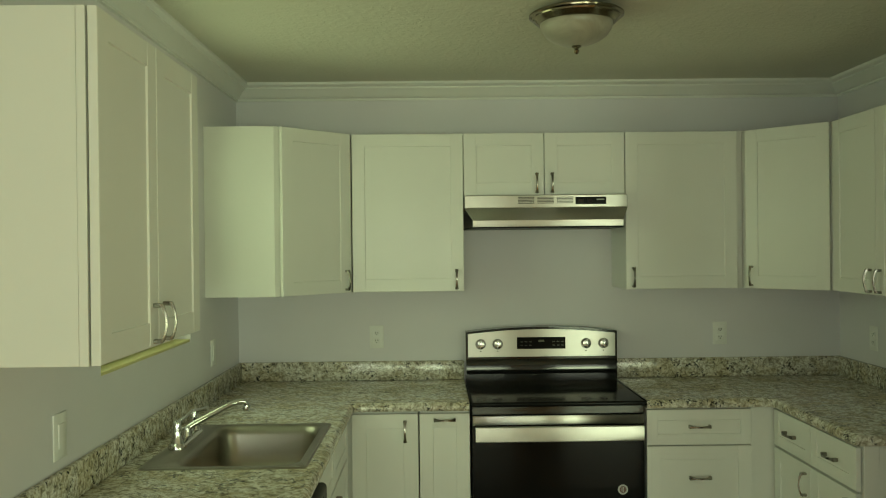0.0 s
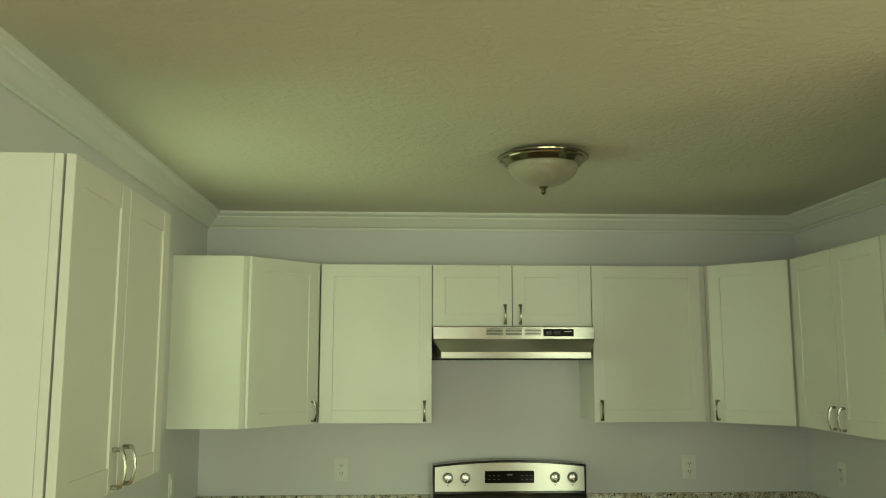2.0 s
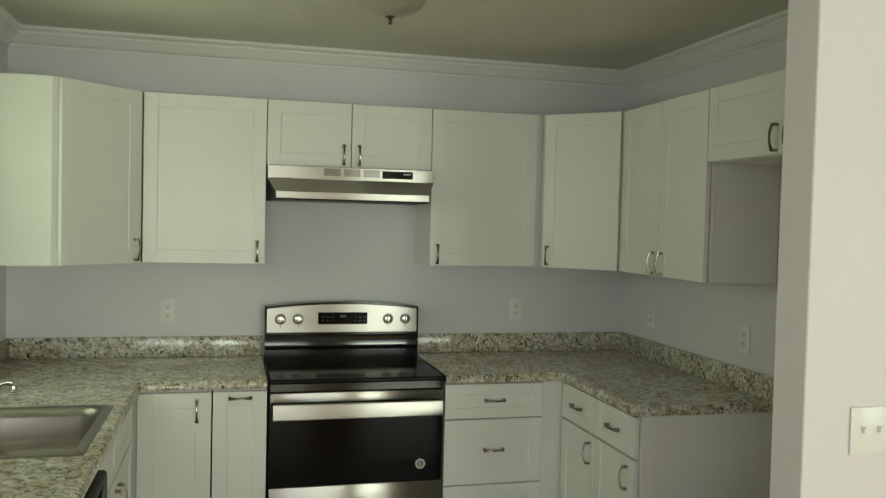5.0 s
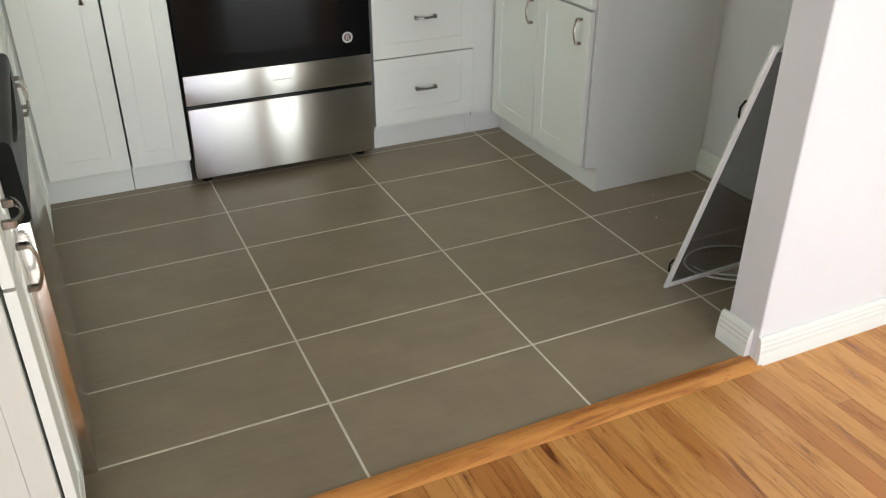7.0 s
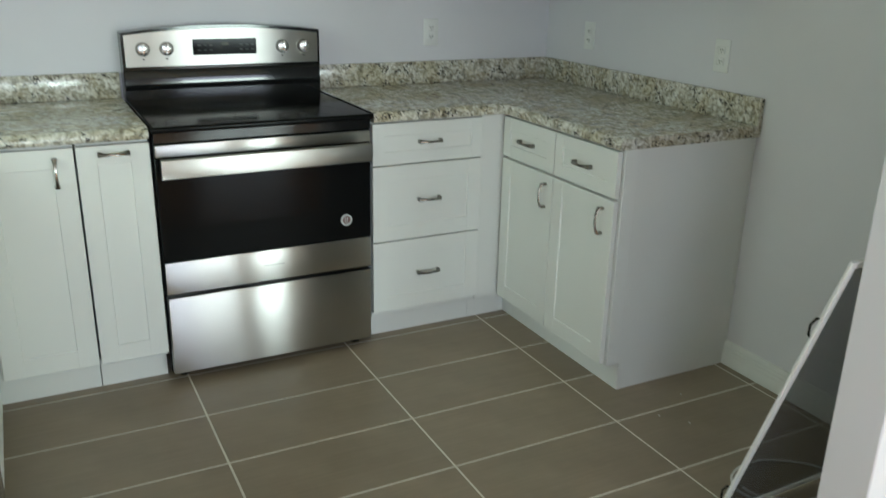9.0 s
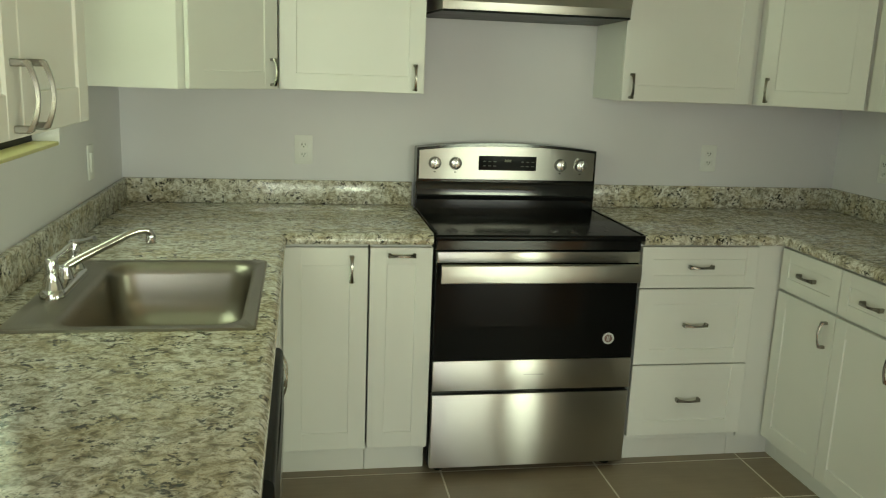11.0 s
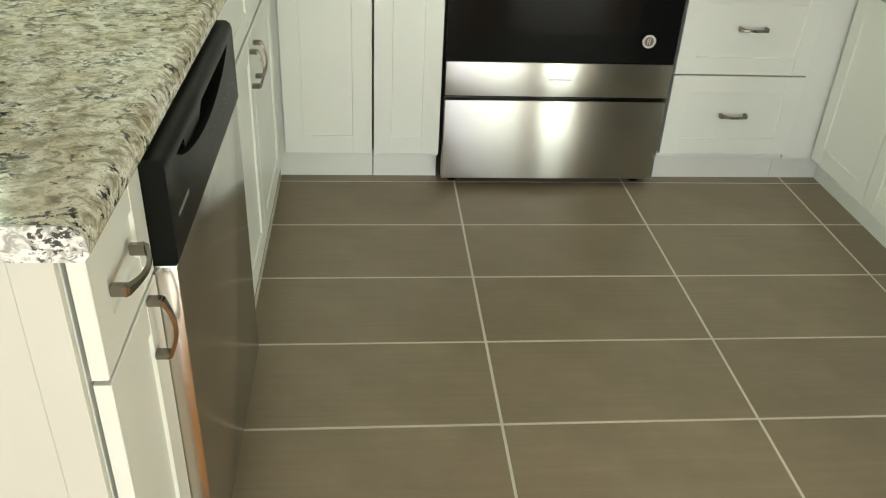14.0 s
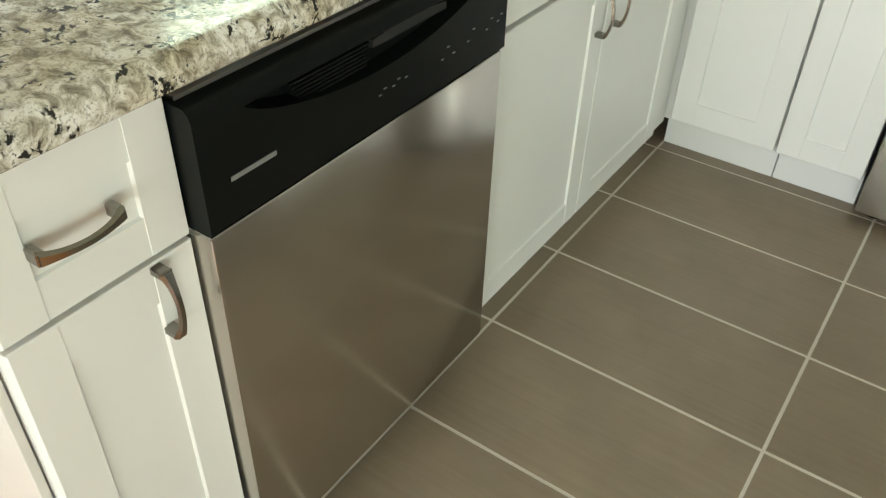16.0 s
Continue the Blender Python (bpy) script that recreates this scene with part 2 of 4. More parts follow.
M_FROST = frosted_glass()
M_PANE = material("window_pane", (1, 1, 1), 0.0)
M_PANE.node_tree.nodes["Principled BSDF"].inputs["Transmission Weight"].default_value = 1.0


# ---- mesh helpers ----
def bm_box(bm, x0, x1, y0, y1, z0, z1, bevel=0.0, segs=1):
    vs = [bm.verts.new((x, y, z)) for z in (z0, z1) for y in (y0, y1) for x in (x0, x1)]
    fs = [bm.faces.new([vs[i] for i in f]) for f in ((0, 2, 3, 1), (4, 5, 7, 6), (0, 1, 5, 4), (2, 6, 7, 3), (0, 4, 6, 2), (1, 3, 7, 5))]
    if bevel:
        es = list({e for f in fs for e in f.edges})
        bmesh.ops.bevel(bm, geom=es, offset=bevel, segments=segs, affect="EDGES", profile=0.5)
    return bm


def box(x0, x1, y0, y1, z0, z1, bevel=0.0, segs=1):
    return bm_box(bmesh.new(), x0, x1, y0, y1, z0, z1, bevel, segs)


def bm_prism(bm, pts, z0, z1):
    """A prism over a plan polygon, counter-clockwise."""
    lo, hi = [bm.verts.new((x, y, z0)) for x, y in pts], [bm.verts.new((x, y, z1)) for x, y in pts]
    n = len(pts)
    bm.faces.new(hi), bm.faces.new(lo[::-1])
    for i in range(n):
        bm.faces.new((lo[i], lo[(i + 1) % n], hi[(i + 1) % n], hi[i]))
    return bm


def bm_lathe(bm, profile, steps=32, m=None):
    """Turned about z; profile: (radius, z) from top to bottom."""
    m = m or Matrix()
    rings = [[bm.verts.new(m @ Vector((r * math.cos(6.283185 * k / steps), r * math.sin(6.283185 * k / steps), z))) for k in range(steps)] for r, z in profile]
    for a, b in zip(rings, rings[1:]):
        for k in range(steps):
            bm.faces.new((a[k], b[k], b[(k + 1) % steps], a[(k + 1) % steps]))
    bm.faces.new(rings[0]), bm.faces.new(rings[-1][::-1])
    return bm


def bm_tube(bm, pts, radius, steps=10):
    """A round tube along points; radius: one or one a point."""
    pts = [Vector(p) for p in pts]
    rad = radius if isinstance(radius, (list, tuple)) else [radius] * len(pts)
    rings, side = [], None
    for i, p in enumerate(pts):
        d = (pts[min(i + 1, len(pts) - 1)] - pts[max(i - 1, 0)]).normalized()
        side = side or (Vector((0, 0, 1)) if abs(d.z) < 0.9 else Vector((1, 0, 0)))
        u = d.cross(side).normalized()
        w = u.cross(d).normalized()
        side = w
        rings.append([bm.verts.new(p + rad[i] * (math.cos(a) * u + math.sin(a) * w)) for a in (6.283185 * k / steps for k in range(steps))])
    for a, b in zip(rings, rings[1:]):
        for k in range(steps):
            bm.faces.new((a[k], a[(k + 1) % steps], b[(k + 1) % steps], b[k]))
    bm.faces.new(rings[0][::-1]), bm.faces.new(rings[-1])
    return bm


def bm_sweep(bm, profile, path, closed=False):
    """A moulding: profile of (out from the wall, z), along plan points with the room on the right hand, mitred."""
    n = len(path)
    rings = []
    for i, p in enumerate(path):
        p = Vector(p)
        a = (p - Vector(path[i - 1])).normalized() if (closed or i) else None
        b = (Vector(path[(i + 1) % n]) - p).normalized() if (closed or i < n - 1) else None
        na, nb = (Vector((d.y, -d.x)) if d else None for d in (a, b))
        if na and nb:
            k = (na + nb) / (1 + na.dot(nb))
        else:
            k = na or nb
        rings.append([bm.verts.new((p.x + k.x * o, p.y + k.y * o, z)) for o, z in profile])
    m = len(profile)
    for i in range(n if closed else n - 1):
        r, s = rings[i], rings[(i + 1) % n]
        for j in range(m):
            bm.faces.new((r[j], r[(j + 1) % m], s[(j + 1) % m], s[j]))
    if not closed:
        bm.faces.new(rings[0][::-1]), bm.faces.new(rings[-1])
    bmesh.ops.recalc_face_normals(bm, faces=bm.faces)
    return bm


def mesh_of(name, bm, mat):
    bmesh.ops.recalc_face_normals(bm, faces=bm.faces)
    me = bpy.data.meshes.new(name)
    bm.to_mesh(me)
    bm.free()
    me.materials.append(mat)
    return me


def smooth_sharp(me, deg=40):
    me.shade_smooth()
    me.set_sharp_from_angle(angle=radians(deg))
    return me


def part(name, bm, mat, parent, label="", m=None, smooth=True):
    ob = new(name, smooth_sharp(mesh_of(name, bm, mat)) if smooth else mesh_of(name, bm, mat))
    ob.parent = parent
    if m is not None:
        ob.matrix_local = m
    return tagged(ob, label) if label else ob


def carve(ob, bm):
    """Cuts the shape out of ob's mesh for good."""
    me = bpy.data.meshes.new("cut")
    bm.to_mesh(me)
    bm.free()
    co = bpy.data.objects.new("cut", me)
    scene.collection.objects.link(co)
    mod = ob.modifiers.new("cut", "BOOLEAN")
    mod.object, mod.operation, mod.solver = co, "DIFFERENCE", "EXACT"
    done = bpy.data.meshes.new_from_object(ob.evaluated_get(bpy.context.evaluated_depsgraph_get()))
    ob.modifiers.clear()
    ob.data = done
    bpy.data.objects.remove(co)


def share(name, me, parent, m, label=""):
    ob = new(name, me)
    ob.parent = parent
    ob.matrix_local = m
    return tagged(ob, label) if label else ob


def thing(name, label, category, m=None, group="", kind=""):
    ob = new(name)
    ob.empty_display_size = 0.1
    if m is not None:
        ob.matrix_world = m
    return tagged(ob, label, category, group, kind)


def structure(name, bm, mat, label, category, smooth=True):
    me = mesh_of(name, bm, mat)
    return tagged(new(name, smooth_sharp(me) if smooth else me), label, category, kind="structure")


# ---- the large structure ----
T = 0.12
bm = bmesh.new()
bm_box(bm, LEFT - T, LEFT, ROOM_S - T, -2.7, -0.1, CEIL)
bm_box(bm, LEFT - T, LEFT, -1.1, WIN_Y0, -0.1, CEIL)
# the gap left here is added for the west fill lamp
bm_box(bm, LEFT - T, LEFT, -2.7, -1.1, -0.1, 0.85)
bm_box(bm, LEFT - T, LEFT, -2.7, -1.1, 2.12, CEIL)
bm_box(bm, LEFT - T, LEFT, WIN_Y1, BACK + T, -0.1, CEIL)
bm_box(bm, LEFT - T, LEFT, WIN_Y0, WIN_Y1, -0.1, WIN_Z0)
bm_box(bm, LEFT - T, LEFT, WIN_Y0, WIN_Y1, WIN_Z1, CEIL)
structure("wall_west", bm, M_WALL, "pale grey-lilac painted wall with a window opening over the sink", "wall", False)
structure("wall_north", box(LEFT, RIGHT, BACK, BACK + T, -0.1, CEIL), M_WALL, "pale grey-lilac painted wall behind the range", "wall", False)
structure("wall_east", box(RIGHT, RIGHT + T, STUB_F, BACK + T, -0.1, CEIL), M_WALL, "pale grey-lilac painted wall beside the refrigerator space", "wall", False)
structure("wall_partition", box(STUB_X, ROOM_R + T, STUB_N, STUB_F, -0.1, CEIL, 0.003), M_WALL, "white painted end of a short partition wall", "wall", False)
bm = bmesh.new()
bm_box(bm, ROOM_R, ROOM_R + T, ROOM_S - T, -2.1, -0.1, CEIL)
bm_box(bm, ROOM_R, ROOM_R + T, -0.3, STUB_N, -0.1, CEIL)
# the gap between these two is added for the east fill lamp
bm_box(bm, ROOM_R, ROOM_R + T, -2.1, -0.3, -0.1, 0.75)
bm_box(bm, ROOM_R, ROOM_R + T, -2.1, -0.3, 2.15, CEIL)
structure("wall_room_east", bm, M_WALL, "plain painted living room wall with an opening added for fill light", "wall", False)
bm = bmesh.new()
bm_box(bm, LEFT, -0.87, ROOM_S - T, ROOM_S, -0.1, CEIL)
bm_box(bm, -0.87, 1.18, ROOM_S - T, ROOM_S, -0.1, 0.35)
bm_box(bm, -0.87, 1.18, ROOM_S - T, ROOM_S, 2.15, CEIL)
bm_box(bm, 1.18, 1.96, ROOM_S - T, ROOM_S, -0.1, CEIL)
bm_box(bm, 3.28, ROOM_R, ROOM_S - T, ROOM_S, -0.1, CEIL)
bm_box(bm, 1.96, 3.28, ROOM_S - T, ROOM_S, 2.1, CEIL)
bm_box(bm, 1.96, 3.28, ROOM_S - T, ROOM_S, -0.1, WOOD_Z)
structure("wall_room_south", bm, M_WALL, "plain painted living room wall with a glazed door opening", "wall", False)
structure("ceiling", box(LEFT - T, ROOM_R + T, ROOM_S - T, BACK + T, CEIL, CEIL + 0.1), M_CEIL, "off-white ceiling with a knockdown plaster texture", "ceiling", False)
structure("ground", box(-60, 60, -60, 60, -0.42, -0.40), material("lawn", (0.07, 0.13, 0.03), 0.9), "green lawn outside the windows", "ground", False)

CROWN = [(0.0, 2.336), (0.012, 2.336), (0.012, 2.346), (0.018, 2.349), (0.026, 2.356), (0.042, 2.376), (0.052, 2.385), (0.058, 2.389), (0.058, 2.397), (0.068, 2.402), (0.075, 2.409), (0.075, CEIL), (0.0, CEIL)]
structure("crown_moulding", bm_sweep(bmesh.new(), CROWN, [(LEFT, ROOM_S), (LEFT, BACK), (RIGHT, BACK), (RIGHT, STUB_F), (STUB_X, STUB_F), (STUB_X, STUB_N), (ROOM_R, STUB_N), (ROOM_R, ROOM_S)], True), M_TRIM, "white painted crown moulding", "moulding")
BASE = [(0.0, 0.0), (0.016, 0.0), (0.016, 0.040), (0.0145, 0.043), (0.0152, 0.046), (0.0150, 0.055), (0.0132, 0.058), (0.0140, 0.061), (0.0136, 0.070), (0.0114, 0.073), (0.0120, 0.076), (0.0110, 0.083), (0.006, 0.092), (0.0, 0.094)]


def low(profile, z):
    return [(o, h + z) for o, h in profile]


base_label = "white painted wooden baseboard"
structure("baseboard_alcove", bm_sweep(bmesh.new(), BASE, [(RIGHT, 3.068), (RIGHT, STUB_F), (STUB_X, STUB_F)]), M_TRIM, base_label, "baseboard")
structure("baseboard_end", bm_sweep(bmesh.new(), [(o * 1.15, h) for o, h in BASE], [(STUB_X, STUB_F + 0.018), (STUB_X, STUB_N + 0.022)]), M_TRIM, base_label, "baseboard")
structure("baseboard_room", bm_sweep(bmesh.new(), low(BASE, WOOD_Z), [(STUB_X - 0.002, STUB_N), (ROOM_R, STUB_N), (ROOM_R, ROOM_S), (LEFT, ROOM_S), (LEFT, 1.88)]), M_TRIM, base_label, "baseboard")

# oak threshold, bevelled towards the lower oak floor
bm = bmesh.new()
prof = [(1.929, WOOD_Z), (1.988, WOOD_Z), (1.988, 0.004), (1.974, 0.006), (1.948, 0.003)]
ends = [[bm.verts.new((x, y, z)) for y, z in prof] for x in (LEFT + 0.001, STUB_X + 0.012)]
for i in range(5):
    bm.faces.new((ends[0][i], ends[0][(i + 1) % 5], ends[1][(i + 1) % 5], ends[1][i]))
bm.faces.new(ends[0]), bm.faces.new(ends[1][::-1])
structure("threshold", bm, M_OAK_X, "varnished oak threshold strip between tile and wood floor", "threshold")

# the garden window over the sink
win = thing("window_1", "white framed window over the sink with a pale sill", "window", kind="structure")
bm = bmesh.new()
for a in ((WIN_Y0, WIN_Y0 + 0.04, WIN_Z0, WIN_Z1), (WIN_Y1 - 0.04, WIN_Y1, WIN_Z0, WIN_Z1), (WIN_Y0 + 0.04, WIN_Y1 - 0.04, WIN_Z1 - 0.04, WIN_Z1), (WIN_Y0 + 0.04, WIN_Y1 - 0.04, WIN_Z0, WIN_Z0 + 0.085), (WC - 0.02, WC + 0.02, WIN_Z0 + 0.04, WIN_Z1 - 0.04)):
    bm_box(bm, LEFT - 0.115, LEFT - 0.075, *a)
part("window_frame", bm, M_BLACK, win, "dark metal window frame")
part("window_sill", box(LEFT - 0.075, LEFT - 0.002, WIN_Y0 + 0.001, WIN_Y1 - 0.001, WIN_Z0 - 0.001, WIN_Z0 + 0.010, 0.002), M_SILL, win, "window sill tinted yellow for the daylight on it")
pane = part("window_pane", box(LEFT - 0.098, LEFT - 0.094, WIN_Y0 + 0.04, WIN_Y1 - 0.04, WIN_Z0 + 0.04, WIN_Z1 - 0.04), M_PANE, win)
pane.visible_shadow = False


# ---- cabinets ----
def shaker(w, h, rail=0.058, t=0.019):
    """A shaker front in one piece with a sunk panel; back on y = 0, face at y = -t."""
    bm = bmesh.new()
    rail = min(rail, h * 0.3)
    e = 0.0016

    def loop(i, y):
        return [bm.verts.new(p) for p in ((i, y, i), (w - i, y, i), (w - i, y, h - i), (i, y, h - i))]

    back, side, lip = loop(0, 0), loop(0, -t + e), loop(e, -t)
    for p, q in ((back, side), (side, lip)):
        for k in range(4):
            bm.faces.new((p[k], p[(k + 1) % 4], q[(k + 1) % 4], q[k]))
    bm.faces.new(back[::-1])
    # stiles run through; rails sit a hair lower between them; then the sunk panel
    st = [[bm.verts.new((x, -t, z)) for z in (e, rail, h - rail, h - e)] for x in (rail, w - rail)]
    ra = [[bm.verts.new((x, -t + 0.0009, z)) for z in (e, rail, h - rail, h - e)] for x in (rail + 0.0005, w - rail - 0.0005)]
    bm.faces.new((lip[0], st[0][0], st[0][1], st[0][2], st[0][3], lip[3]))
    bm.faces.new((lip[1], lip[2], st[1][3], st[1][2], st[1][1], st[1][0]))
    for i, j in ((0, 1), (2, 3)):
        bm.faces.new((ra[0][i], ra[1][i], ra[1][j], ra[0][j]))
        for k in (0, 1):
            bm.faces.new((st[k][i], st[k][j], ra[k][j], ra[k][i]))
    bm.faces.new((lip[0], lip[1], st[1][0], ra[1][0], ra[0][0], st[0][0]))
    bm.faces.new((lip[3], st[0][3], ra[0][3], ra[1][3], st[1][3], lip[2]))
    mouth = [ra[0][1], ra[1][1], ra[1][2], ra[0][2]]
    for k in (0, 1):
        bm.faces.new((st[k][1], st[k][2], ra[k][2], ra[k][1]))
    well = loop(rail + 0.002, -t + 0.005)
    for k in range(4):
        bm.faces.new((mouth[k], mouth[(k + 1) % 4], well[(k + 1) % 4], well[k]))
    bm.faces.new(well)
    return bm


def handle_mesh():
    """A bowed pull, 96 mm long, lying along x, out towards -y, with flared flat feet."""
    bm = bmesh.new()
    rings = []
    n = 16
    for i in range(n + 1):
        s = -1 + 2 * i / n
        x = 0.046 * s
        out = 0.029 - 0.013 * s * s
        wz = 0.0045 + 0.0045 * abs(s) ** 3
        th = 0.0042 + 0.002 * s * s
        rings.append([bm.verts.new((x, -out + dy, dz)) for dy, dz in ((-th, -wz * 0.6), (-th, wz * 0.6), (0, wz), (th * 0.4, 0), (0, -wz))])
    for a, b in zip(rings, rings[1:]):
        for k in range(5):
            bm.faces.new((a[k], b[k], b[(k + 1) % 5], a[(k + 1) % 5]))
    bm.faces.new(rings[0]), bm.faces.new(rings[-1][::-1])
    for s in (-1, 1):
        bm_box(bm, min(s * 0.038, s * 0.048), max(s * 0.038, s * 0.048), -0.020, 0, -0.0075, 0.0075, 0.0015)
    return smooth_sharp(mesh_of("handle", bm, M_NICKEL), 35)


HANDLE = handle_mesh()


def front(parent, name, x, z, w, h, grip=None, rail=0.058, label=""):
    """A door or drawer front at x, z of its cabinet; grip: ('v' or 'h', x, z of its middle)."""
    d = part(name, shaker(w, h, rail), M_CAB, parent, label, pose(x, -0.006, z))
    if grip:
        kind, gx, gz = grip
        share("handle", HANDLE, d, pose(gx - x, -0.019, gz - z, 0, 90 if kind == "v" else 0, 0), "brushed nickel bow handle")
    return d


def cabinet(name, label, m, w, h, d, fronts, z0=0.0, toe=False, cat="cabinet", group=""):
    """A cabinet from x = 0 to w, its box front on y = 0, its back at y = d."""
    c = thing(name, label, cat, m, group or ("base cabinets" if toe else "wall cabinets"))
    part("body", box(0.003, w - 0.003, 0.0195, d - 0.001, z0 + (0.105 if toe else 0), z0 + h, 0.001), M_CAB, c)
    part("face_frame", box(0.0025, w - 0.0025, 0, 0.019, z0 + (0.105 if toe else 0), z0 + h, 0.001), M_CAB, c)
    if toe:
        part("toe_kick", box(0.001, w - 0.001, 0.055, d - 0.002, z0, z0 + 0.105), M_CAB, c)
    for f in fronts:
        front(c, *f)
    return c


UB, UH = 1.378, 0.744           # wall cabinets: underside and height
UD = 0.305
g = 0.0018
wall_label = "white shaker wall cabinet"
UY = BACK - UD                   # box fronts on the range wall


def at_back(x, z=0.0, y=UY):
    return pose(x, y, z)


def at_left(y, z=0.0, x=LEFT + UD):
    return pose(x, y, z, 0, 0, 90)


def at_right(y, z=0.0, x=RIGHT - UD):
    return pose(x, y, z, 0, 0, -90)


def door1(w, h, side, low_grip=True, z=0.0, a=0.0, b=0.0):
    """a, b: wider gaps at the near and the far side."""
    gx = 0.036 if side == "l" else w - 0.036
    return ("door", g + a, z + g, w - 2 * g - a - b, h - 2 * g, ("v", gx, z + 0.058 if low_grip else z + h - 0.11))


def door2(w, h, low_grip=True, z=0.0, gap=0.0):
    k = w / 2
    zz = z + 0.058 if low_grip else z + h - 0.085
    return [("door", g, z + g, k - 2 * g, h - 2 * g, ("v", k - 0.036, zz)), ("door", k + g, z + g, k - 2 * g, h - 2 * g, ("v", k + 0.036, zz))]


cabinet("wall_cabinet", wall_label + " with two doors beside the sink window", at_left(1.85, 1.356, LEFT + UD - 0.004), 0.71, 0.730, UD - 0.004, door2(0.71, 0.730))
cabinet("wall_cabinet", wall_label + " with one door beside the range hood", at_back(-0.385, UB), 0.530, UH, UD, [door1(0.530, UH, "r", a=0.005)])
cabinet("wall_cabinet", "low " + wall_label + " with two doors above the range hood", at_back(0.145, 1.826), 0.762, UB + UH - 1.826, UD, door2(0.762, UB + UH - 1.826))
cabinet("wall_cabinet", wall_label + " with one door beside the range hood", at_back(0.907, UB), 0.535, UH, UD, [door1(0.535, UH, "l", b=0.004)])
cabinet("wall_cabinet", wall_label + " with two doors on the side wall", at_right(3.785, UB), 0.705, UH, UD, door2(0.705, UH))
cabinet("wall_cabinet", "low " + wall_label + " over the empty refrigerator space", at_right(3.078, 1.840), 0.90, UB + UH - 1.840, UD, door2(0.90, UB + UH - 1.840))


def corner_cabinet(pts, face_a, face_b, label, side):
    """A corner wall cabinet over a five-sided plan, with a door across the corner from face_a to face_b."""
    c = thing("corner_wall_cabinet", label, "cabinet", None, "wall cabinets")
    part("body", bm_prism(bmesh.new(), pts, UB, UB + UH), M_CAB, c, smooth=False)
    a, b = Vector(face_a), Vector(face_b)
    w = (b - a).length
    ang = math.degrees(math.atan2((b - a).y, (b - a).x))
    d = part("door", shaker(w - 0.050, UH - 2 * g), M_CAB, c, "", pose(a.x, a.y, UB + g, 0, 0, ang) @ pose(0.025, -0.006, 0))
    gx = w - 0.050 - 0.030 if side == "r" else 0.030
    share("handle", HANDLE, d, pose(gx, -0.019, 0.058, 0, 90, 0), "brushed nickel bow handle")


CA = 0.61
corner_cabinet([(LEFT + 0.001, BACK - 0.001), (LEFT + 0.001, BACK - CA), (LEFT + UD, BACK - CA), (LEFT + CA - 0.001, UY), (LEFT + CA - 0.001, BACK - 0.001)],
               (LEFT + UD, BACK - CA), (LEFT + CA, UY), "white shaker corner cabinet with an angled door", "r")
corner_cabinet([(RIGHT - 0.001, BACK - 0.001), (RIGHT - CA + 0.001, BACK - 0.001), (RIGHT - CA + 0.001, UY), (RIGHT - UD, BACK - CA), (RIGHT - 0.001, BACK - CA)],
               (RIGHT - CA, UY), (RIGHT - UD, BACK - CA), "white shaker corner cabinet with an angled door", "l")
part("filler", box(1.4425, RIGHT - CA - 0.001, UY + 0.004, UY + 0.02, UB, UB + UH), M_CAB, thing("filler_strip", "white filler strip between two wall cabinets", "filler"))

# base cabinets
BH = 0.876
BYF = 3.797                       # box fronts under the range wall
LXF = -0.394                      # box fronts under the sink wall
RXF = 1.506                       # box fronts under the east wall
base_lab = "white shaker base cabinet"
cabinet("base_cabinet", "narrow white base cabinet with a drawer at the counter's end", at_left(1.93, 0, LXF), 0.227, BH, LXF - LEFT,
        [("drawer", g, 0.702, 0.227 - 2 * g, 0.168, ("h", 0.098, 0.786), 0.05), ("door", g, 0.112, 0.227 - 2 * g, 0.583, ("v", 0.173, 0.645), 0.055)], toe=True)
sk = 0.91
sink_base = cabinet("base_cabinet", base_lab + " with two doors under the sink", at_left(2.760, 0, LXF), sk, BH, LXF - LEFT,
        [("drawer", g, 0.712, sk / 2 - 2 * g, 0.155, None, 0.05), ("drawer", sk / 2 + g, 0.712, sk / 2 - 2 * g, 0.155, None, 0.05)] + door2(sk, 0.592, False, 0.112), toe=True)
cabinet("base_cabinet", base_lab + " with a tall door in the corner", at_back(-0.392, 0, BYF), 0.322, BH, BACK - BYF,
        [("door", 0.030, 0.121, 0.288, 0.743, ("v", 0.262, 0.790), 0.062)], toe=True)
cabinet("base_cabinet", "narrow white base cabinet with pull-out door beside the range", at_back(-0.069, 0, BYF), 0.222, BH, BACK - BYF,
        [("door", g, 0.121, 0.222 - 2 * g, 0.743, ("h", 0.111, 0.838), 0.058)], toe=True)
dw_ = 0.462
cabinet("base_cabinet", base_lab + " with three drawers beside the range", at_back(0.921, 0, BYF), dw_, BH, BACK - BYF,
        [("drawer", g, 0.714, dw_ - 2 * g, 0.155, ("h", dw_ / 2, 0.795), 0.05), ("drawer", g, 0.417, dw_ - 2 * g, 0.292, ("h", dw_ / 2, 0.572)), ("drawer", g, 0.129, dw_ - 2 * g, 0.283, ("h", dw_ / 2, 0.275))], toe=True)
part("filler", box(1.3835, RXF - 0.001, BYF - 0.004, BYF + 0.02, 0.105, BH), M_CAB, thing("filler_strip", "white corner filler strip between base cabinets", "filler"))
part("toe_board", box(1.3835, RXF + 0.053, BYF + 0.055, BYF + 0.07, 0, 0.105), M_CAB, bpy.data.objects["filler_strip.001"])
rw = 0.705
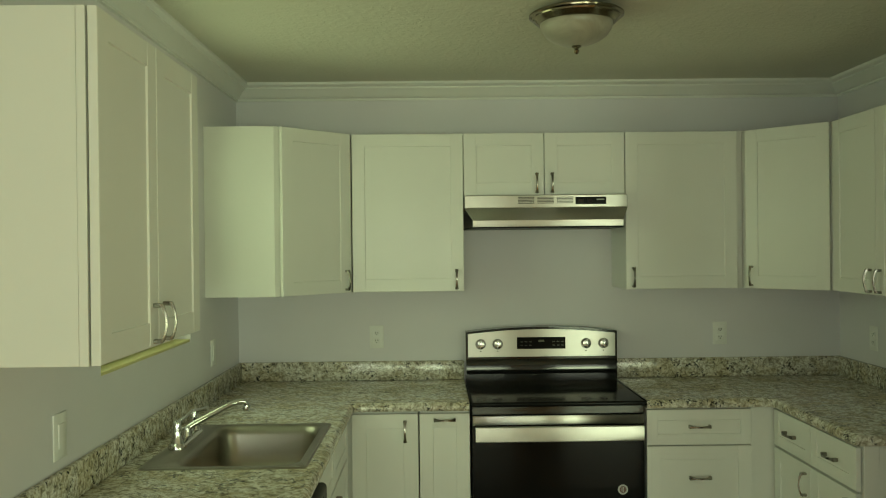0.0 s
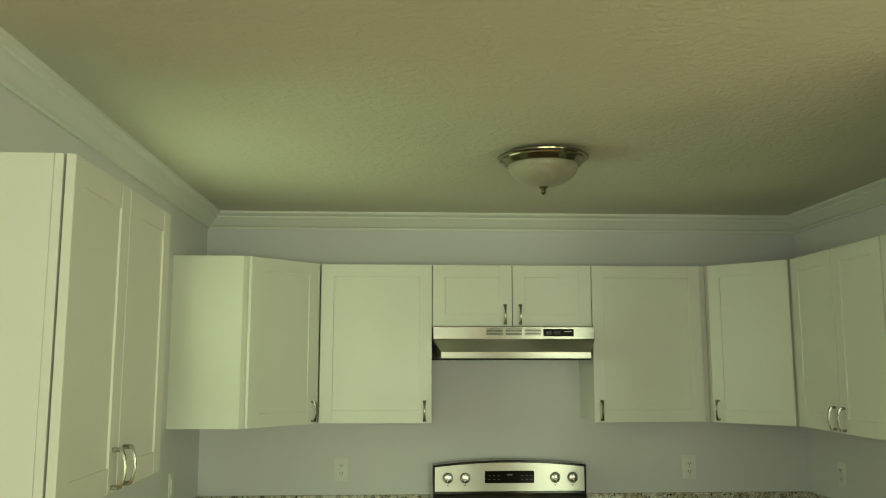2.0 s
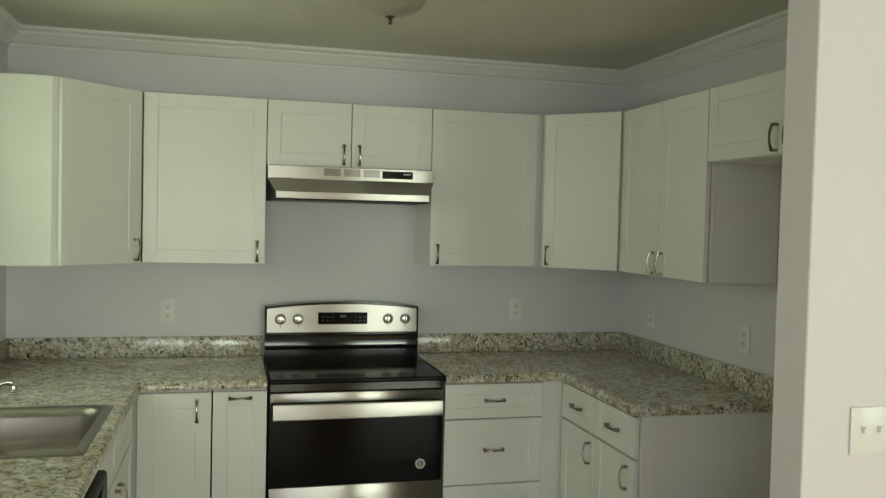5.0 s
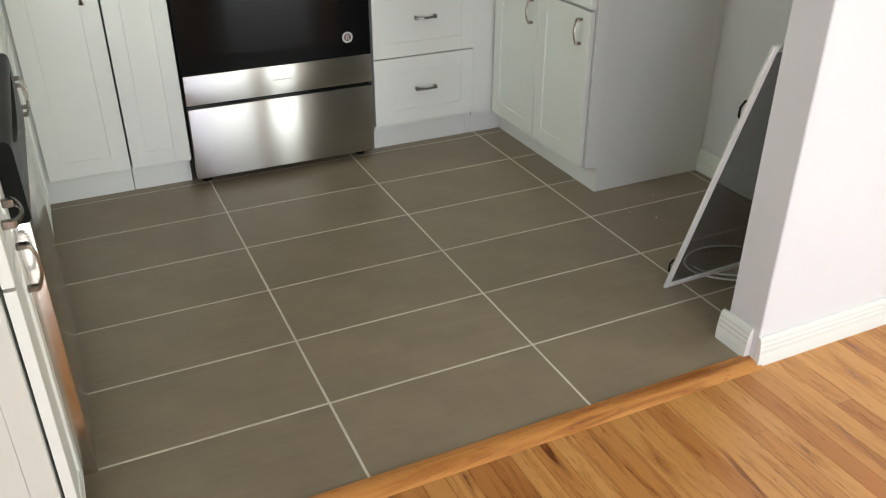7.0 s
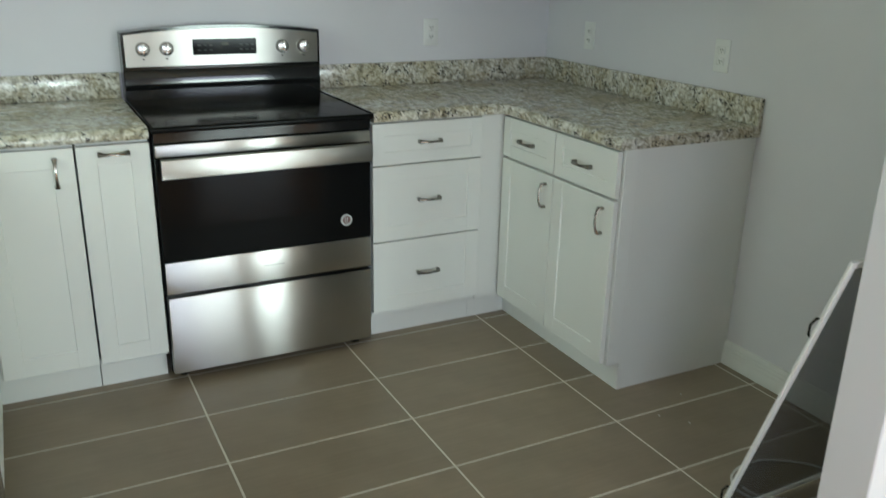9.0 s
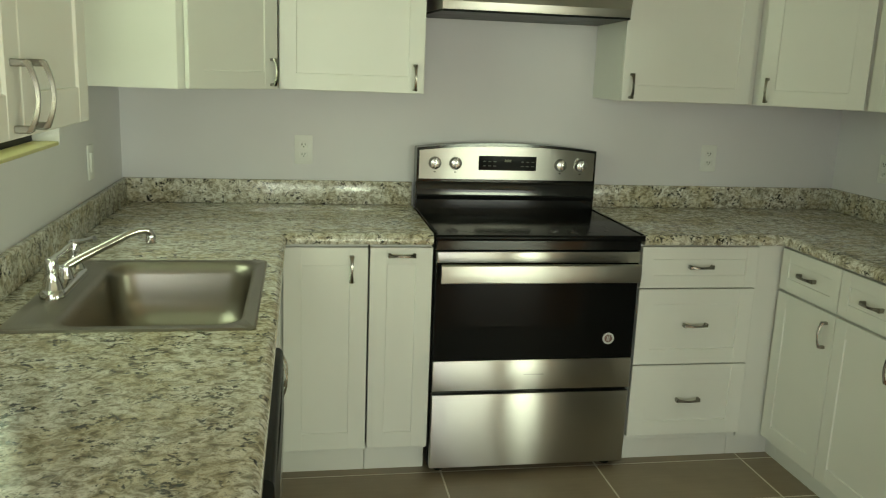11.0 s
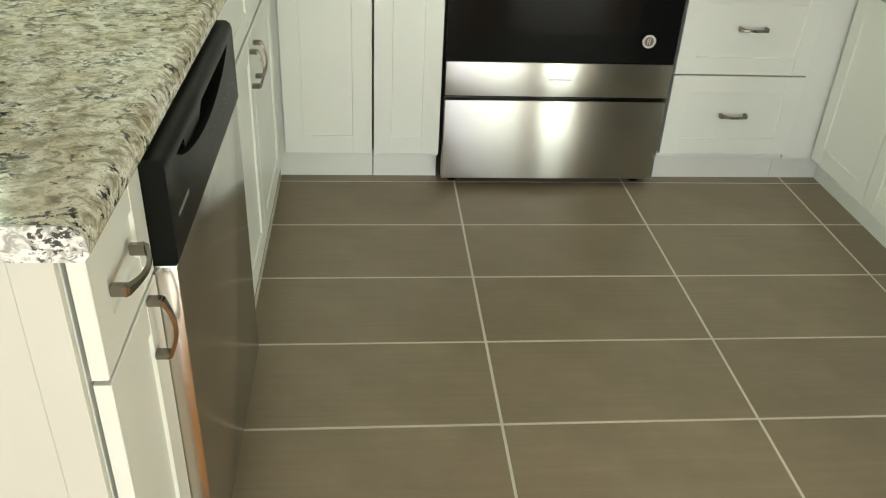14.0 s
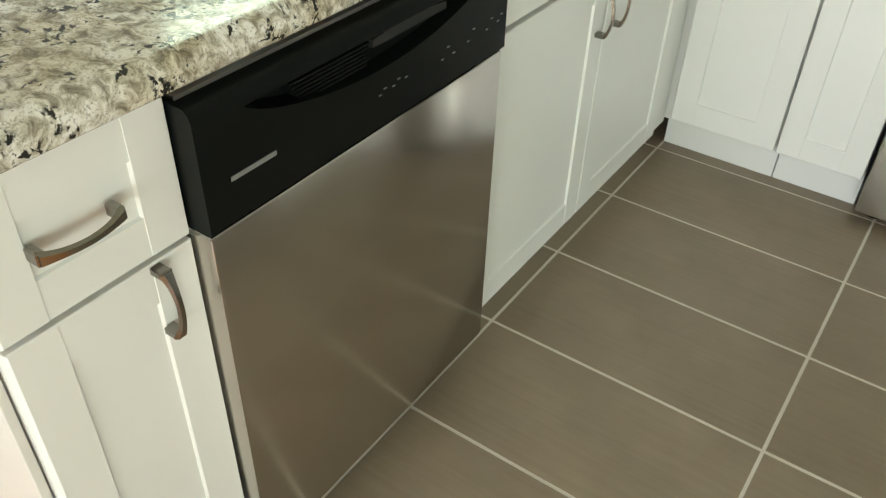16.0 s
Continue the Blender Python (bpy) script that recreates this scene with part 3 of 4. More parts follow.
cabinet("base_cabinet", base_lab + " with two drawers and two doors", at_right(3.778, 0, RXF), rw, BH, RIGHT - RXF,
        [("drawer", g, 0.712, rw / 2 - 2 * g, 0.155, ("h", rw / 4, 0.79), 0.05), ("drawer", rw / 2 + g, 0.712, rw / 2 - 2 * g, 0.155, ("h", rw * 0.75, 0.79), 0.05)]
        + [("door", g, 0.114, rw / 2 - 2 * g, 0.588, ("v", rw / 2 - 0.042, 0.625)), ("door", rw / 2 + g, 0.114, rw / 2 - 2 * g, 0.588, ("v", rw - 0.055, 0.625))], toe=True)
part("toe_board", box(RXF + 0.055, RXF + 0.07, 3.7785, BYF + 0.07, 0, 0.105), M_CAB, bpy.data.objects["filler_strip.001"])
fil = thing("filler_strip", "white corner filler strip beside the sink cabinet", "filler")
part("filler", box(LXF - 0.02, LXF + 0.012, 3.6705, 3.776, 0.105, BH), M_CAB, fil)
part("toe_board", box(LXF - 0.07, LXF - 0.055, 3.6705, BYF + 0.053, 0, 0.105), M_CAB, fil)
ep = thing("end_panel", "white end panel of the side base cabinet", "panel")
part("panel", box(RXF + 0.0555, RIGHT - 0.016, 3.0665, 3.0725, 0.0, BH), M_CAB, ep)
part("edge_stile", box(RXF, RXF + 0.055, 3.0655, 3.0725, 0.105, BH, 0.0008), M_CAB, ep)
part("wall_strip", box(RIGHT - 0.0155, RIGHT - 0.001, 3.0655, 3.0725, 0.0, BH, 0.0008), M_CAB, ep)
ep = thing("end_panel", "cream melamine end panel of the sink counter's cabinets", "panel")
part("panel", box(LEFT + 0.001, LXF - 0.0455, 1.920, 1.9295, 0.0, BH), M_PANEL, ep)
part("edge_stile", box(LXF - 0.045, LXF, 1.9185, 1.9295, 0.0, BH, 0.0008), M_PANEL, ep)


# ---- worktops ----
def counter(name, label, pts, sink=None, splash=(), front_from=0, front_to=0):
    """A worktop slab over a plan polygon with a rolled front along the points front_from to front_to; splash: boxes of the upstand."""
    rolled = [(pts[i], pts[i + 1]) for i in range(front_from, front_to)]
    c = thing(name, label, "countertop")
    bm = bm_prism(bmesh.new(), pts, BH + 0.0005, TOP)
    bm.normal_update()
    top = [e for e in bm.edges if all(v.co.z > TOP - 0.001 for v in e.verts) and any(all(min((v.co.xy - Vector(p)).length for p in (a, b)) < 1e-4 for v in e.verts) for a, b in rolled)]
    bmesh.ops.bevel(bm, geom=top, offset=0.021, segments=6, affect="EDGES", profile=0.5)
    low_edge = [e for e in bm.edges if all(v.co.z < BH + 0.001 for v in e.verts) and any(all(min((v.co.xy - Vector(p)).length for p in (a, b)) < 1e-4 for v in e.verts) for a, b in rolled)]
    bmesh.ops.bevel(bm, geom=low_edge, offset=0.006, segments=3, affect="EDGES", profile=0.5)
    ob = part("slab", bm, M_GRANITE, c)
    if sink:
        cut = bpy.data.meshes.new("cut")
        b2 = box(*sink, BH - 0.1, TOP + 0.1)
        b2.to_mesh(cut)
        b2.free()
        co = bpy.data.objects.new("cut", cut)
        scene.collection.objects.link(co)
        mod = ob.modifiers.new("cut", "BOOLEAN")
        mod.object, mod.operation, mod.solver = co, "DIFFERENCE", "EXACT"
        dg = bpy.context.evaluated_depsgraph_get()
        me = bpy.data.meshes.new_from_object(ob.evaluated_get(dg))
        ob.modifiers.clear()
        ob.data = me
        bpy.data.objects.remove(co)
    for b in splash:
        part("backsplash", box(*b, 0.003, 2), M_GRANITE, c)
    return c


SK = (-0.915, -0.395, 2.715, 3.355)  # the sink's rim in plan
EL, EB, ER = -0.352, 3.757, 1.470    # front edges
sink_top = counter("countertop", "speckled beige granite-look laminate worktop with a sink cut in",
        [(LEFT + 0.001, 1.905), (EL, 1.905), (EL, EB - 0.02), (EL + 0.006, EB - 0.006), (EL + 0.02, EB), (0.150, EB), (0.150, BACK - 0.001), (LEFT + 0.001, BACK - 0.001)],
        (SK[0] + 0.03, SK[1] - 0.03, SK[2] + 0.03, SK[3] - 0.03),
        [(LEFT + 0.001, LEFT + 0.021, 1.905, BACK - 0.022, TOP + 0.0005, 1.010), (LEFT + 0.001, 0.150, BACK - 0.021, BACK - 0.001, TOP + 0.0005, 1.010)], 1, 5)
counter("countertop", "speckled beige granite-look laminate worktop, empty",
        [(0.922, EB), (ER - 0.02, EB), (ER - 0.006, EB - 0.006), (ER, EB - 0.02), (ER, 3.052), (RIGHT - 0.001, 3.052), (RIGHT - 0.001, BACK - 0.001), (0.922, BACK - 0.001)], None,
        [(0.922, RIGHT - 0.001, BACK - 0.021, BACK - 0.001, TOP + 0.0005, 1.010), (RIGHT - 0.021, RIGHT - 0.001, 3.052, BACK - 0.022, TOP + 0.0005, 1.010)], 0, 4)


# the white laminate strip on the cut end, following the rolled nose
bm = bmesh.new()
nose = [(LEFT + 0.001, BH - 0.002), (EL - 0.006, BH - 0.002), (EL, BH + 0.006), (EL, TOP - 0.021)] + [(EL - 0.021 + 0.021 * math.cos(radians(a)), TOP - 0.021 + 0.021 * math.sin(radians(a))) for a in (18, 36, 54, 72, 90)] + [(LEFT + 0.001, TOP)]
f, b = ([bm.verts.new((x, y, z)) for x, z in nose] for y in (1.9015, 1.9045))
bm.faces.new(f), bm.faces.new(b[::-1])
for i in range(len(nose)):
    bm.faces.new((f[i], b[i], b[(i + 1) % len(nose)], f[(i + 1) % len(nose)]))
part("end_cap", bm, M_CAP, sink_top, "white black-flecked strip on the cut end", smooth=False)


# ---- sink and tap ----
def rounded(x0, x1, y0, y1, r, n=5):
    pts = []
    for cx, cy, a0 in ((x1 - r, y0 + r, -90), (x1 - r, y1 - r, 0), (x0 + r, y1 - r, 90), (x0 + r, y0 + r, 180)):
        pts += [(cx + r * math.cos(radians(a0 + 90 * k / n)), cy + r * math.sin(radians(a0 + 90 * k / n))) for k in range(n + 1)]
    return pts


def loft(bm, loops, cap=True):
    rings = [[bm.verts.new((x, y, z)) for x, y in pts] for pts, z in loops]
    for a, b in zip(rings, rings[1:]):
        for k in range(len(a)):
            bm.faces.new((a[k], a[(k + 1) % len(a)], b[(k + 1) % len(a)], b[k]))
    if cap:
        bm.faces.new(rings[-1])
    return bm


sink = thing("sink", "single bowl stainless steel drop-in sink", "sink")
x0, x1, y0, y1 = SK
bx0, bx1, by0, by1 = x0 + 0.105, x1 - 0.035, y0 + 0.04, y1 - 0.04
loops = [(rounded(x0, x1, y0, y1, 0.02), TOP + 0.0005), (rounded(x0 + 0.004, x1 - 0.004, y0 + 0.004, y1 - 0.004, 0.02), TOP + 0.005),
         (rounded(bx0 - 0.010, bx1 + 0.010, by0 - 0.010, by1 + 0.010, 0.07), TOP + 0.004), (rounded(bx0, bx1, by0, by1, 0.065), TOP - 0.004),
         (rounded(bx0 + 0.006, bx1 - 0.006, by0 + 0.006, by1 - 0.006, 0.065), TOP - 0.03), (rounded(bx0 + 0.013, bx1 - 0.013, by0 + 0.013, by1 - 0.013, 0.068), TOP - 0.095), (rounded(bx0 + 0.020, bx1 - 0.020, by0 + 0.020, by1 - 0.020, 0.07), TOP - 0.125),
         (rounded(bx0 + 0.033, bx1 - 0.033, by0 + 0.033, by1 - 0.033, 0.07), TOP - 0.148), (rounded(bx0 + 0.054, bx1 - 0.054, by0 + 0.054, by1 - 0.054, 0.06), TOP - 0.162), (rounded(bx0 + 0.085, bx1 - 0.085, by0 + 0.085, by1 - 0.085, 0.05), TOP - 0.168)]
part("basin", loft(bmesh.new(), loops), M_SINK, sink)
cx, cy = (bx0 + bx1) / 2, (by0 + by1) / 2
body = next(o for o in sink_base.children if o.name.startswith("body"))
hole = box(bx0 - 0.012, bx1 + 0.012, by0 - 0.012, by1 + 0.012, TOP - 0.19, TOP + 0.1)
carve(body, hole)
part("drain", bm_lathe(bmesh.new(), [(0.020, TOP - 0.164), (0.044, TOP - 0.164), (0.048, TOP - 0.167), (0.048, TOP - 0.172)], 24, pose(cx, cy, 0)), M_CHROME, sink)

FX, FY, FZ = -0.868, 3.075, TOP + 0.005
tap = thing("kitchen_faucet", "chrome two-handle kitchen faucet with its spout swung aside", "faucet", pose(FX, FY, FZ))
part("base_plate", loft(bmesh.new(), [(rounded(-0.029, 0.029, -0.132, 0.132, 0.028), 0.0), (rounded(-0.029, 0.029, -0.132, 0.132, 0.028), 0.012), (rounded(-0.024, 0.024, -0.126, 0.126, 0.023), 0.019), (rounded(-0.016, 0.016, -0.118, 0.118, 0.015), 0.022)]), M_CHROME, tap)
for s_, swing in ((-1, ((0.004, 0.020), (0.012, 0.052), (0.020, 0.088))), (1, ((0.010, -0.006), (0.030, -0.014), (0.056, -0.026)))):
    k = part("knob", bm_lathe(bmesh.new(), [(0.006, 0.094), (0.013, 0.091), (0.016, 0.080), (0.015, 0.062), (0.017, 0.044), (0.021, 0.030), (0.024, 0.020)], 24, pose(0, s_ * 0.10, 0)), M_CHROME, tap)
    ends = [(0, s_ * 0.10, 0.083)] + [(a, s_ * 0.10 + b, 0.088 + 0.0016 * n * n) for n, (a, b) in enumerate(swing, 1)]
    part("lever", bm_tube(bmesh.new(), ends, [0.009, 0.0075, 0.0065, 0.0080]), M_CHROME, k, "slim chrome lever")
part("spout_base", bm_lathe(bmesh.new(), [(0.010, 0.052), (0.017, 0.049), (0.019, 0.036), (0.023, 0.020)], 24), M_CHROME, tap)
part("spout", bm_tube(bmesh.new(), [(0, 0, 0.040), (0.008, 0.007, 0.050), (0.035, 0.026, 0.064), (0.085, 0.056, 0.088), (0.135, 0.083, 0.112), (0.158, 0.096, 0.119), (0.176, 0.106, 0.118), (0.184, 0.110, 0.110), (0.185, 0.111, 0.101)], [0.011, 0.011, 0.0105, 0.010, 0.0095, 0.0095, 0.010, 0.0105, 0.0105], 14), M_CHROME, tap)
part("aerator", bm_lathe(bmesh.new(), [(0.0122, 0.104), (0.0128, 0.100), (0.0122, 0.084), (0.010, 0.083)], 20, pose(0.185, 0.111, 0)), M_CHROME, tap)


# ---- range hood ----
hood = thing("range_hood", "stainless steel under-cabinet range hood", "range hood")
HX0, HX1, HT, HM, HB = 0.148, 0.904, 1.825, 1.766, 1.674
HY, HL = 4.015, 3.945
bm = bmesh.new()
bm_box(bm, HX0, HX1, HY + 0.001, BACK - 0.001, HM, HT, 0.0015)
part("body", bm, M_STEEL, hood)
part("face_band", box(HX0, HX1, HY - 0.004, HY, HM + 0.001, HT - 0.002, 0.0012), M_STEEL, hood)
bm = bmesh.new()
k = 0.034
up = [bm.verts.new(p) for p in ((HX0, HY - 0.002, HM), (HX1, HY - 0.002, HM), (HX1, BACK - 0.002, HM), (HX0, BACK - 0.002, HM))]
md = [bm.verts.new(p) for p in ((HX0 + k, HL, HB + 0.032), (HX1 - k, HL, HB + 0.032), (HX1, BACK - 0.002, HB + 0.032), (HX0, BACK - 0.002, HB + 0.032))]
lo = [bm.verts.new(p) for p in ((HX0 + k, HL, HB + 0.004), (HX1 - k, HL, HB + 0.004), (HX1, BACK - 0.002, HB + 0.004), (HX0, BACK - 0.002, HB + 0.004))]
for a, b in ((up, md), (md, lo)):
    for i in range(4):
        bm.faces.new((a[i], a[(i + 1) % 4], b[(i + 1) % 4], b[i]))
bm.faces.new(up[::-1]), bm.faces.new(lo)
part("canopy", bm, M_STEEL, hood, smooth=False)
part("underside", bm_prism(bmesh.new(), [(HX0 + k, HL + 0.002), (HX1 - k, HL + 0.002), (HX1, BACK - 0.003), (HX0, BACK - 0.003)], HB - 0.004, HB + 0.0035), M_BLACK, hood, "black underside with filter")
for gx in (0.395, 0.485, 0.575):
    for i in range(5):
        part("vent_slot", box(gx, gx + 0.076, HY - 0.0052, HY - 0.0035, 1.785 + 0.0068 * i, 1.7882 + 0.0068 * i), M_DARK, hood)
ctl = part("control_panel", box(0.662, 0.805, HY - 0.0065, HY - 0.0035, 1.780, 1.814, 0.001), M_BLACK, hood, "black switch panel")
for gx in (0.672, 0.712):
    part("rocker_switch", box(gx, gx + 0.030, HY - 0.0105, HY - 0.006, 1.787, 1.806, 0.002), M_GLOSS, ctl)
part("marking", box(0.760, 0.795, HY - 0.0072, HY - 0.0064, 1.800, 1.804), M_PRINT, ctl)

# ---- range ----
rng = thing("electric_range", "freestanding electric range in stainless steel and black glass", "stove")
RX0, RX1, RF = 0.158, 0.914, 3.765
part("body", box(RX0 + 0.002, RX1 - 0.002, RF + 0.035, BACK - 0.02, 0.03, 0.893, 0.002), M_GLOSS, rng)
for fx in (RX0 + 0.05, RX1 - 0.05):
    for fy in (RF + 0.07, BACK - 0.10):
        part("foot", bm_lathe(bmesh.new(), [(0.016, 0.030), (0.016, 0.006), (0.020, 0.005), (0.020, 0.0)], 14, pose(fx, fy, 0)), M_BLACK, rng)
bm = box(RX0 - 0.003, RX1 + 0.003, RF - 0.020, BACK - 0.075, 0.893, 0.914)
bm.normal_update()
bmesh.ops.bevel(bm, geom=[e for e in bm.edges if all(v.co.y < RF for v in e.verts) and abs(e.verts[0].co.z - e.verts[1].co.z) < 1e-6], offset=0.009, segments=4, affect="EDGES", profile=0.5)
ct = part("cooktop", bm, M_COOKTOP, rng, "glossy black glass cooktop")
for a in ((RX0 - 0.003, RX0 + 0.006, RF + 0.0, BACK - 0.08), (RX1 - 0.006, RX1 + 0.003, RF + 0.0, BACK - 0.08)):
    part("side_rim", box(*a, 0.9142, 0.9185, 0.0015), M_GLOSS, ct)
for bx, by, br in ((0.345, 3.90, 0.115), (0.735, 3.90, 0.09), (0.345, 4.17, 0.075), (0.735, 4.17, 0.10)):
    bm = bmesh.new()
    n = 40
    r1 = [bm.verts.new((bx + (br + w) * math.cos(6.2832 * i / n), by + (br + w) * math.sin(6.2832 * i / n), 0.9144)) for w in (0, 0.0025) for i in range(n)]
    for i in range(n):
        bm.faces.new((r1[i], r1[(i + 1) % n], r1[n + (i + 1) % n], r1[n + i]))
    part("burner_ring", bm, material("faint_grey_print", (0.05, 0.05, 0.05), 0.2) if not bpy.data.materials.get("faint_grey_print") else bpy.data.materials["faint_grey_print"], ct, smooth=False)
part("vent_strip", box(RX0 + 0.004, RX1 - 0.004, RF - 0.002, RF + 0.034, 0.858, 0.8925, 0.002), M_GLOSS, rng)
door = part("oven_door", box(RX0 + 0.003, RX1 - 0.003, RF + 0.004, RF + 0.034, 0.330, 0.855, 0.003), M_GLOSS, rng)
part("top_trim", box(RX0 + 0.006, RX1 - 0.006, RF - 0.006, RF + 0.0035, 0.812, 0.853, 0.004, 2), M_STEEL, door)
part("glass", box(RX0 + 0.005, RX1 - 0.005, RF - 0.001, RF + 0.0035, 0.452, 0.808, 0.0012), M_GLASS_BLACK, door, "black oven window glass")
part("lower_band", box(RX0 + 0.005, RX1 - 0.005, RF - 0.004, RF + 0.0035, 0.335, 0.450, 0.0025, 2), M_STEEL, door)
bm = bmesh.new()
prof = [(RF - 0.045, 0.747), (RF - 0.052, 0.751), (RF - 0.056, 0.781), (RF - 0.052, 0.811), (RF - 0.044, 0.816), (RF - 0.036, 0.811), (RF - 0.034, 0.751)]
ends = [[bm.verts.new((x, y, z)) for y, z in prof] for x in (RX0 + 0.016, RX1 - 0.016)]
for i in range(len(prof)):
    bm.faces.new((ends[0][i], ends[0][(i + 1) % len(prof)], ends[1][(i + 1) % len(prof)], ends[1][i]))
bm.faces.new(ends[0]), bm.faces.new(ends[1][::-1])
hd = part("door_handle", bm, M_STEEL, door, "wide flat stainless handle")
for hx in (RX0 + 0.03, RX1 - 0.055):
    part("handle_post", box(hx, hx + 0.025, RF - 0.036, RF - 0.0065, 0.762, 0.802, 0.002), M_STEEL, door)
part("drawer", box(RX0 + 0.005, RX1 - 0.005, RF - 0.002, RF + 0.034, 0.034, 0.320, 0.004, 2), M_STEEL, rng, "stainless storage drawer")
part("nameplate", box(0.50, 0.575, RF - 0.0048, RF - 0.0038, 0.392, 0.396), material("grey_print", (0.33, 0.32, 0.30), 0.5), door)
st = part("round_sticker", bm_lathe(bmesh.new(), [(0.022, 0.001), (0.022, 0.0)], 28, pose(0.814, RF - 0.001, 0.526, 90, 0, 0)), M_PRINT, door, "round pale sticker")
part("sticker_mark", bm_lathe(bmesh.new(), [(0.015, 0.0016), (0.015, 0.001)], 24, pose(0.814, RF - 0.001, 0.526, 90, 0, 0)), material("dark_mark", (0.16, 0.09, 0.08), 0.5), door)
part("sticker_mark", box(0.808, 0.811, RF - 0.0034, RF - 0.0026, 0.517, 0.535), M_PRINT, door)
part("sticker_mark", box(0.815, 0.8175, RF - 0.0034, RF - 0.0026, 0.515, 0.537), M_PRINT, door)


def arched(x0, x1, z0, z1, rise, y0, y1, n=18):
    """A plate with an arched top between two depths."""
    bm = bmesh.new()
    pts = [(x0, z0), (x1, z0)] + [(x1 + (x0 - x1) * i / n, z1 + rise * (1 - (2 * i / n - 1) ** 2)) for i in range(n + 1)]
    f, b = [bm.verts.new((x, y0, z)) for x, z in pts], [bm.verts.new((x, y1, z)) for x, z in pts]
    bm.faces.new(f), bm.faces.new(b[::-1])
    for i in range(len(pts)):
        bm.faces.new((f[i], b[i], b[(i + 1) % len(pts)], f[(i + 1) % len(pts)]))
    return bm


GY = 4.305
guard = part("backguard", arched(RX0, RX1, 0.915, 1.160, 0.024, GY + 0.005, BACK - 0.012), M_GLOSS, rng, "black backguard")
part("control_face", arched(RX0 + 0.010, RX1 - 0.010, 1.036, 1.150, 0.022, GY - 0.001, GY + 0.0045), M_STEEL, guard, "arched stainless control face")
bm = bmesh.new()
prof = [(GY + 0.012, 1.034), (GY + 0.003, 1.022), (GY - 0.001, 1.010), (GY - 0.004, 0.990), (GY - 0.0055, 0.973), (GY - 0.0055, 0.965), (GY - 0.002, 0.957), (GY + 0.004, 0.950), (GY + 0.004, 0.9145), (GY + 0.03, 0.9145), (GY + 0.03, 1.034)]
ends = [[bm.verts.new((x, y, z)) for y, z in prof] for x in (RX0 + 0.003, RX1 - 0.003)]
for i in range(len(prof)):
    bm.faces.new((ends[0][i], ends[0][(i + 1) % len(prof)], ends[1][(i + 1) % len(prof)], ends[1][i]))
bm.faces.new(ends[0]), bm.faces.new(ends[1][::-1])
part("lower_cove", bm, M_GLOSS, guard)
disp = part("display", box(0.412, 0.655, GY - 0.003, GY - 0.0008, 1.074, 1.133, 0.001), M_GLASS_BLACK, guard, "black clock display")
dim = material("dim_print", (0.030, 0.033, 0.028), 0.5)
for i, dx in enumerate((0.430, 0.452, 0.474, 0.590, 0.612, 0.634)):
    part("key_mark", box(dx, dx + 0.012, GY - 0.0036, GY - 0.0028, 1.108, 1.112), dim, disp)
    part("key_mark", box(dx, dx + 0.012, GY - 0.0036, GY - 0.0028, 1.090, 1.094), dim, disp)
part("clock_digits", box(0.520, 0.548, GY - 0.0036, GY - 0.0028, 1.109, 1.119), material("amber_digits", (0.07, 0.07, 0.045), 0.5), disp)
for kx in (0.231, 0.316, 0.758, 0.845):
    kn = part("knob", bm_lathe(bmesh.new(), [(0.012, 0.027), (0.021, 0.025), (0.023, 0.008), (0.026, 0.003), (0.026, 0.0)], 28, pose(kx, GY - 0.001, 1.100, 90, 0, 0)), M_KNOB, guard, "silver knob")
    part("grip", box(-0.004, 0.004, -0.036, -0.024, -0.023, 0.023, 0.002, 2), M_CHROME, kn, "", pose(kx, GY - 0.001, 1.100, 0, 4, 0))
    part("dial_mark", box(kx - 0.004, kx + 0.004, GY - 0.0018, GY - 0.0008, 1.062, 1.066), M_DARK, guard)

# ---- dishwasher ----
dwm = thing("dishwasher", "stainless steel dishwasher with a black control panel", "dishwasher")
DX, DY0, DY1 = -0.340, 2.1590, 2.7570
part("tub", box(LEFT + 0.03, DX - 0.052, DY0 + 0.004, DY1 - 0.004, 0.10, 0.868), M_DARK, dwm)
part("door_panel", box(DX - 0.05, DX, DY0, DY1, 0.098, 0.7055, 0.0035, 2), M_STEEL_DW, dwm, "satin stainless door panel mirroring the floor")
part("kick_plate", box(LXF - 0.07, LXF - 0.062, DY0, DY1, 0.004, 0.096), M_BLACK, dwm)
bm = bmesh.new()
prof = [(DX - 0.05, 0.707), (DX - 0.001, 0.707), (DX + 0.003, 0.711), (DX + 0.002, 0.846), (DX - 0.001, 0.855), (DX - 0.008, 0.860), (DX - 0.05, 0.860)]
ends = [[bm.verts.new((x, y, z)) for x, z in prof] for y in (DY0 - 0.001, DY1 + 0.001)]
for i in range(len(prof)):
    bm.faces.new((ends[0][i], ends[0][(i + 1) % len(prof)], ends[1][(i + 1) % len(prof)], ends[1][i]))
bm.faces.new(ends[0]), bm.faces.new(ends[1][::-1])
pan = part("control_panel", bm, M_BLACK, dwm, "black plastic control panel")
